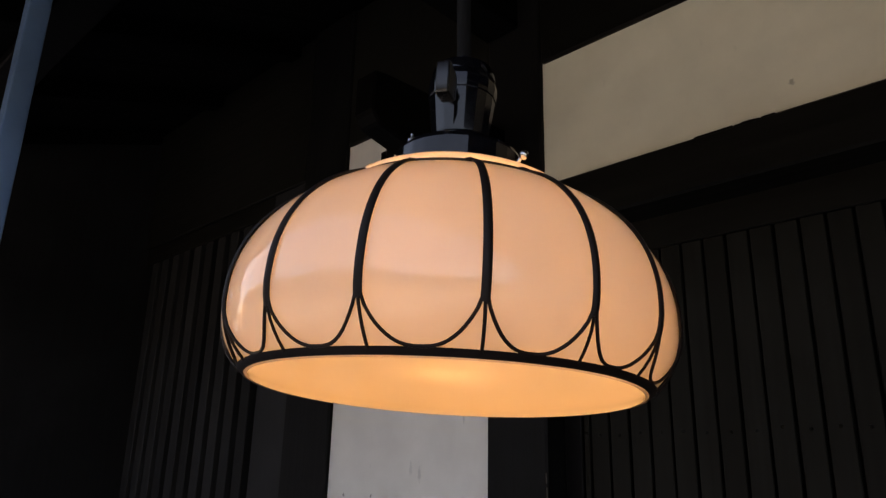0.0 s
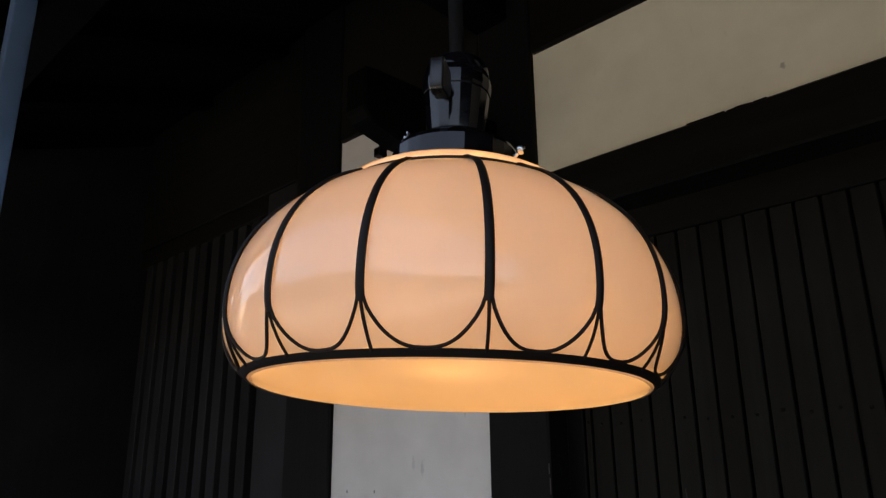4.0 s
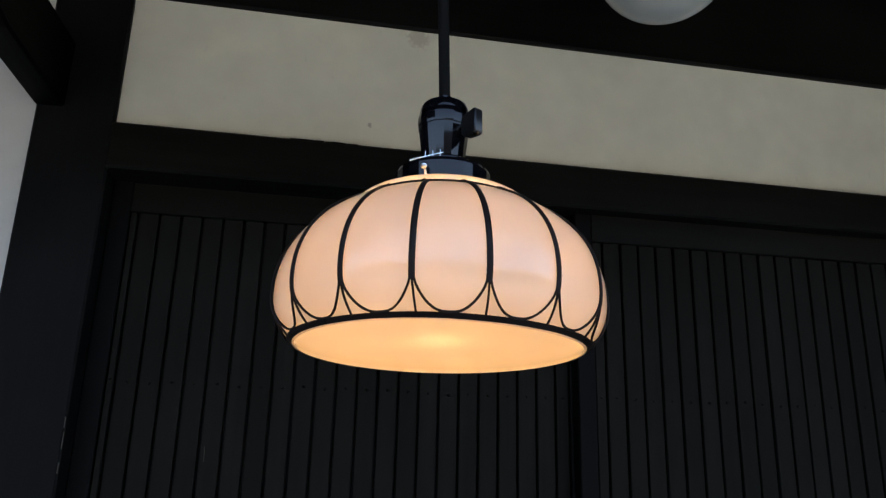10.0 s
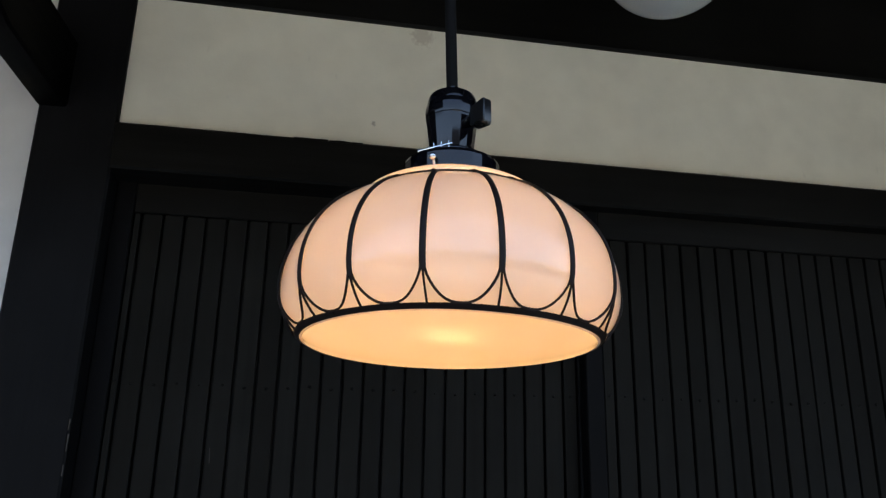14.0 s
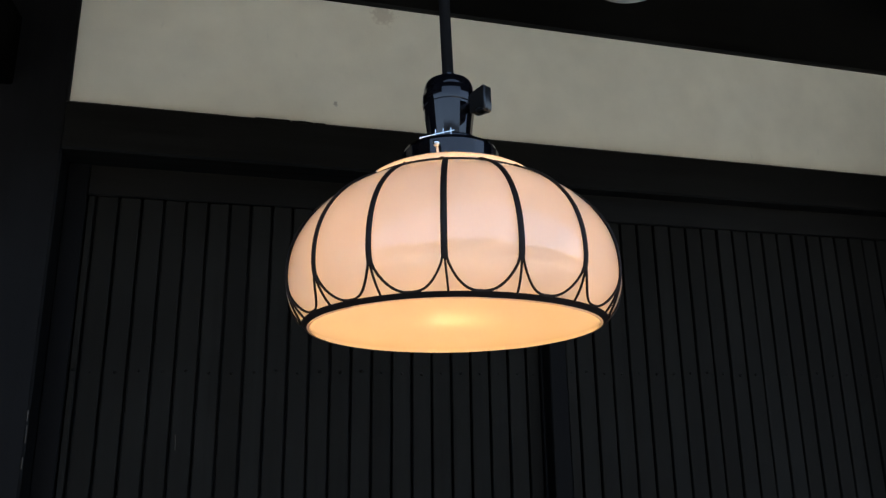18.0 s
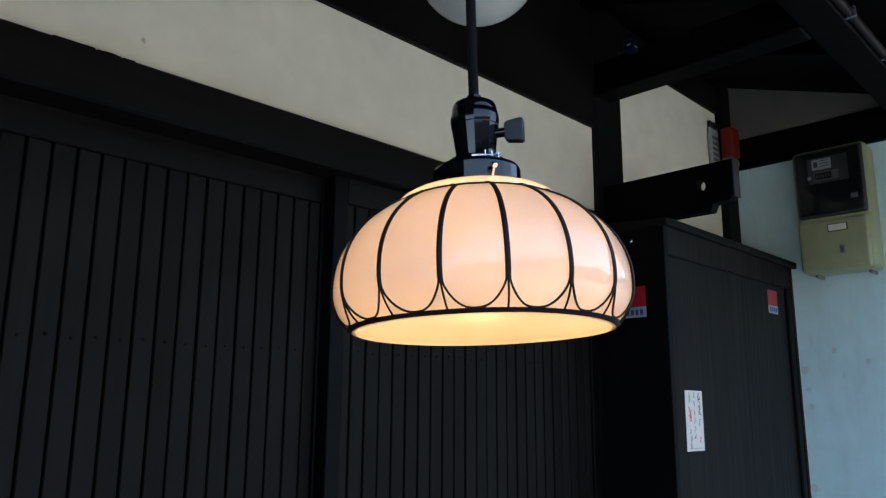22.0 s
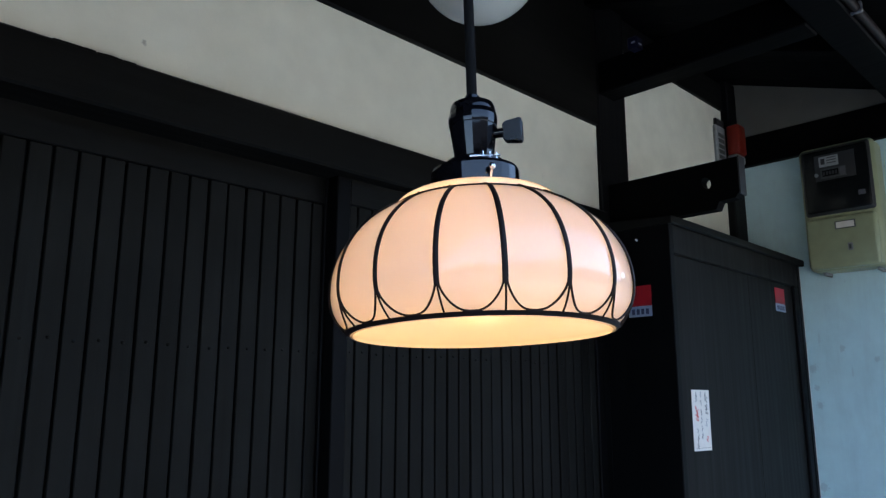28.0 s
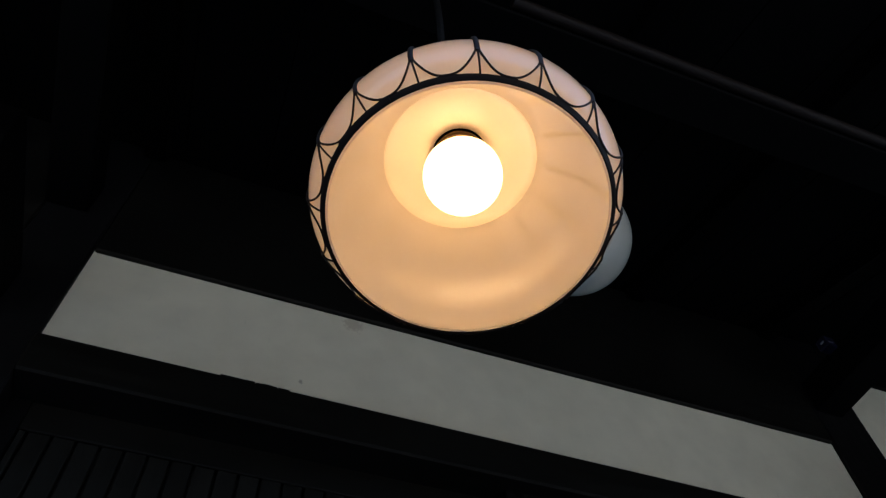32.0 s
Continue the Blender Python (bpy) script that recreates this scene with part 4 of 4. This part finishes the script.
RIB_OFF = [radians(v) for v in (1.2, 1.2, 0.3, -0.4, -1.2, -0.9, 1.0, 1.4, 0.6, -0.4, -0.8, 0.2, 0.5, -0.3, 0.0, 0.7)]   # hand-bent cage
for k in range(NRIB):
    a = RIB0 + k * 2 * math.pi / NRIB + RIB_OFF[k]
    a2 = RIB0 + (k + 1) * 2 * math.pi / NRIB + RIB_OFF[(k + 1) % NRIB]
    zs = [ZJ + (Z_RIB_TOP - ZJ) * i / 16 for i in range(17)]
    bm = tube([cage_point(a, z) for z in zs], 0, 8, None, False, ([cage_normal(a, z) for z in zs], 0.0021, 0.0011))
    rib = ppart("rib", bm, WIRE, smooth=50)
    half, mid = (a2 - a) / 2, (a2 + a) / 2
    zb = ZR + 0.0034
    # petal: a curve from this rib's foot round to the next one's
    pts = []
    for i in range(25):
        u = -1 + 2 * i / 24
        ang = mid + u * half * (1 - 0.018)
        zz = zb + (ZJ + 0.004 - zb) * (1 - (1 - abs(u) ** 2.6) ** (1 / 1.35))
        pts.append(cage_point(ang, zz))
    ppart("petal_wire", tube(pts, 0.00085, 6), WIRE, parent=rib)
    ppart("foot_wire", tube([cage_point(a + 0.012 * i / 5, ZJ + 0.002 + (zb - 0.003 - ZJ) * i / 5) for i in range(6)], 0.0008, 6), WIRE, parent=rib)
    top = [cage_point(a, Z_RIB_TOP - 0.003), cage_point(a - 0.012, 1.5598, 0.0022), cage_point(a - 0.035, 1.5615, 0.0026), cage_point(a - 0.060, 1.5616)]
    ppart("tie_wire", tube(top, 0.0008, 6), WIRE, parent=rib)
ppart("top_ring", tube([cage_point(2 * math.pi * k / 64, 1.5612) for k in range(64)], 0.0009, 8, None, True), WIRE)
B0, B1 = ZR + 0.0004, ZR + 0.0033
band = lathe([(on_shade(B0) + 0.0001, B0), (on_shade(B0) + 0.0013, B0), (on_shade(B1) + 0.0012, B1), (on_shade(B1) + 0.0001, B1), (on_shade(B0) + 0.0001, B0)], 96)
bmesh.ops.remove_doubles(band, verts=band.verts, dist=1e-6)
ppart("rim_band", band, WIRE, "dark metal band round the rim")

# overlapping end of the band
lap, arcs = bmesh.new(), [radians(-167 + 26 * k / 14) for k in range(15)]
rows = []
for k, a in enumerate(arcs):
    e = min(1.0, k / 1.5)
    ring = [(on_shade(ZR + 0.0032) + 0.0012, ZR + 0.0026 + 0.0008 * e), (on_shade(ZR + 0.0032) + 0.0020, ZR + 0.0022 + 0.0010 * e), (on_shade(B0) + 0.0019, ZR + 0.0003), (on_shade(B0) + 0.0008, ZR + 0.0003)]
    rows.append([lap.verts.new((r * math.cos(a), r * math.sin(a), z)) for r, z in ring])
for p, q in zip(rows, rows[1:]):
    for k in range(4):
        lap.faces.new((p[k], p[(k + 1) % 4], q[(k + 1) % 4], q[k]))
lap.faces.new(rows[0][::-1])
lap.faces.new(rows[-1])
ppart("band_lap", lap, WIRE, "overlapping end of the rim band")

# shade holder and socket
ppart("holder", lathe([(0.0245, 1.5752), (0.0378, 1.5752), (0.0388, 1.5765), (0.0390, 1.5955), (0.0376, 1.5985), (0.0290, 1.5995), (0.0278, 1.6005), (0.0274, 1.6045), (0.0255, 1.6065), (0.0190, 1.6075), (0.0, 1.6075), (0.0, 1.598), (0.0245, 1.598), (0.0245, 1.5752)], 28), BAKELITE, "black bakelite shade holder with flat facets", 12)
ppart("socket", lathe([(0.0, 1.6530), (0.0206, 1.6530), (0.0205, 1.6550), (0.0199, 1.6585), (0.0186, 1.6612), (0.0160, 1.6627), (0.0080, 1.6633), (0.0068, 1.6640), (0.0064, 1.6700), (0.0, 1.670)], 48), BAKELITE, "glossy black bakelite socket", 24)
ppart("socket_collar", lathe([(0.0, 1.6388), (0.0209, 1.6388), (0.0215, 1.6396), (0.0221, 1.6440), (0.0219, 1.6485), (0.0207, 1.6530), (0.0, 1.6530)], 18), BAKELITE, "black collar with flat facets", 12)
ppart("socket_grip", lathe([(0.0, 1.6070), (0.0172, 1.6070), (0.0177, 1.6110), (0.0205, 1.6340), (0.0210, 1.6392), (0.0, 1.6392)], 18), BAKELITE, "tapered black grip with flat facets", 12)
KA = radians(-62)


def key_frame(bm):
    m = Matrix.Translation((0, 0, 1.6315)) @ Matrix.Rotation(KA, 4, "Z")
    bmesh.ops.transform(bm, matrix=m, verts=bm.verts)
    return bm


KEY_SIDE = [(0.0270, -0.0070), (0.0295, -0.0094), (0.0425, -0.0112), (0.0442, -0.0096), (0.0442, 0.0096), (0.0425, 0.0112), (0.0295, 0.0094), (0.0270, 0.0070)]
knob = ppart("key_knob", key_frame(prism(KEY_SIDE, "y", -0.0042, 0.0042, 0.0009)), KNOB, "black switch key with flat cut sides", 25)
stem = tube([(0.018, 0, 0), (0.029, 0, 0)], 0.0042, 12)
ppart("key_stem", key_frame(stem), BAKELITE)
for k in range(3):
    a, out = radians((-119, 4, 122)[k]), (0.0435, 0.0480, 0.0455)[k]
    d = Vector((math.cos(a), math.sin(a), 0))
    b = tube([Vector((0, 0, 1.5790)) + d * 0.0392, Vector((0, 0, 1.5876)) + d * out], 0.0012, 8)
    s = ppart("screw", b, CHROME)
    ppart("screw_head", ball(Vector((0, 0, 1.5884)) + d * (out + 0.0007), 0.0030, None, 14), CHROME, parent=s)
# little wire clip lying on the holder
ca = radians(-118)
cd, ct = Vector((math.cos(ca), math.sin(ca), 0)), Vector((-math.sin(ca), math.cos(ca), 0))
cb = Vector((0, 0, 1.6020)) + cd * 0.0330 - ct * 0.003
clip = ppart("wire_clip", tube([cb - ct * 0.013 - Vector((0, 0, 0.002)), cb + ct * 0.014 + Vector((0, 0, 0.001))], 0.0007, 8), CHROME, "thin pale wire clip")
ppart("clip_bar", tube([cb - ct * 0.0135 - Vector((0, 0, 0.0022)), cb - ct * 0.003 - Vector((0, 0, 0.0008))], 0.0012, 8), CHROME, parent=clip)
for o in (-0.001, 0.005, 0.011):
    ppart("clip_pin", tube([cb + ct * o - Vector((0, 0, 0.002)), cb + ct * o + Vector((0, 0, 0.0035))], 0.0004, 6), CHROME, parent=clip)
c0 = SHADE_M @ Vector((0, 0, 1.666))
cord_pts = [c0]
for k in range(1, 25):
    z = 1.666 + (soffit_z(0.01) - 1.666) * k / 24
    cord_pts.append(Vector((c0.x - 0.0035 * (1 - 0.75 ** k) - 0.012 * (k / 24) + 0.0006 * math.sin(k * 0.7), c0.y + 0.0008 * math.sin(k * 0.45), z)))
part("cord", tube(cord_pts, 0.0048, 14), CORD, pend, "black woven cord", 60)
part("ceiling_rose", lathe([(0, soffit_z(0) - 0.03), (0.03, soffit_z(0) - 0.03), (0.04, soffit_z(0) - 0.004), (0.04, soffit_z(0)), (0, soffit_z(0))], 32, None, (cord_pts[-1].x, cord_pts[-1].y)), BAKELITE, pend)

# bulb
BZ, BR = 1.528, 0.0340
arc = [(BR * math.sin(a), BZ - BR * math.cos(a)) for a in [math.pi * k / 30 for k in range(1, 27)]]
bulb = ppart("bulb", lathe([(0, BZ - BR)] + arc[:25] + [(0.0130, arc[24][1])], 48), BULB, "glowing white globe bulb")
ppart("bulb_core", ball((0, 0, BZ - 0.006), 0.0175, None, 24), BULB_CORE, "white-hot core of the bulb", parent=bulb)
ppart("bulb_base", lathe([(0, arc[24][1] + 0.0003)] + [(r, z + 0.0003) for r, z in arc[24:]] + [(0.0150, BZ + 0.034), (0.0140, BZ + 0.040), (0.0, BZ + 0.040)], 48), LAMP_BASE, "white base of the bulb", parent=bulb)
collar = ppart("bulb_collar", lathe([(0.0150, 1.5600), (0.0195, 1.5605), (0.0225, 1.5745), (0.0200, 1.5745), (0.0160, 1.568), (0.0150, 1.5600)], 40), BRONZE, "brown metal collar inside the shade")
ppart("collar_ring", tube([(0.0226 * math.cos(2 * math.pi * k / 40), 0.0226 * math.sin(2 * math.pi * k / 40), 1.5660) for k in range(40)], 0.0022, 8, None, True), BRONZE_DARK, "dark bronze ring", parent=collar)
ppart("collar_edge", tube([(0.0206 * math.cos(2 * math.pi * k / 40), 0.0206 * math.sin(2 * math.pi * k / 40), 1.5602) for k in range(40)], 0.0008, 6, None, True), BRASS, "thin brass edge", parent=collar)
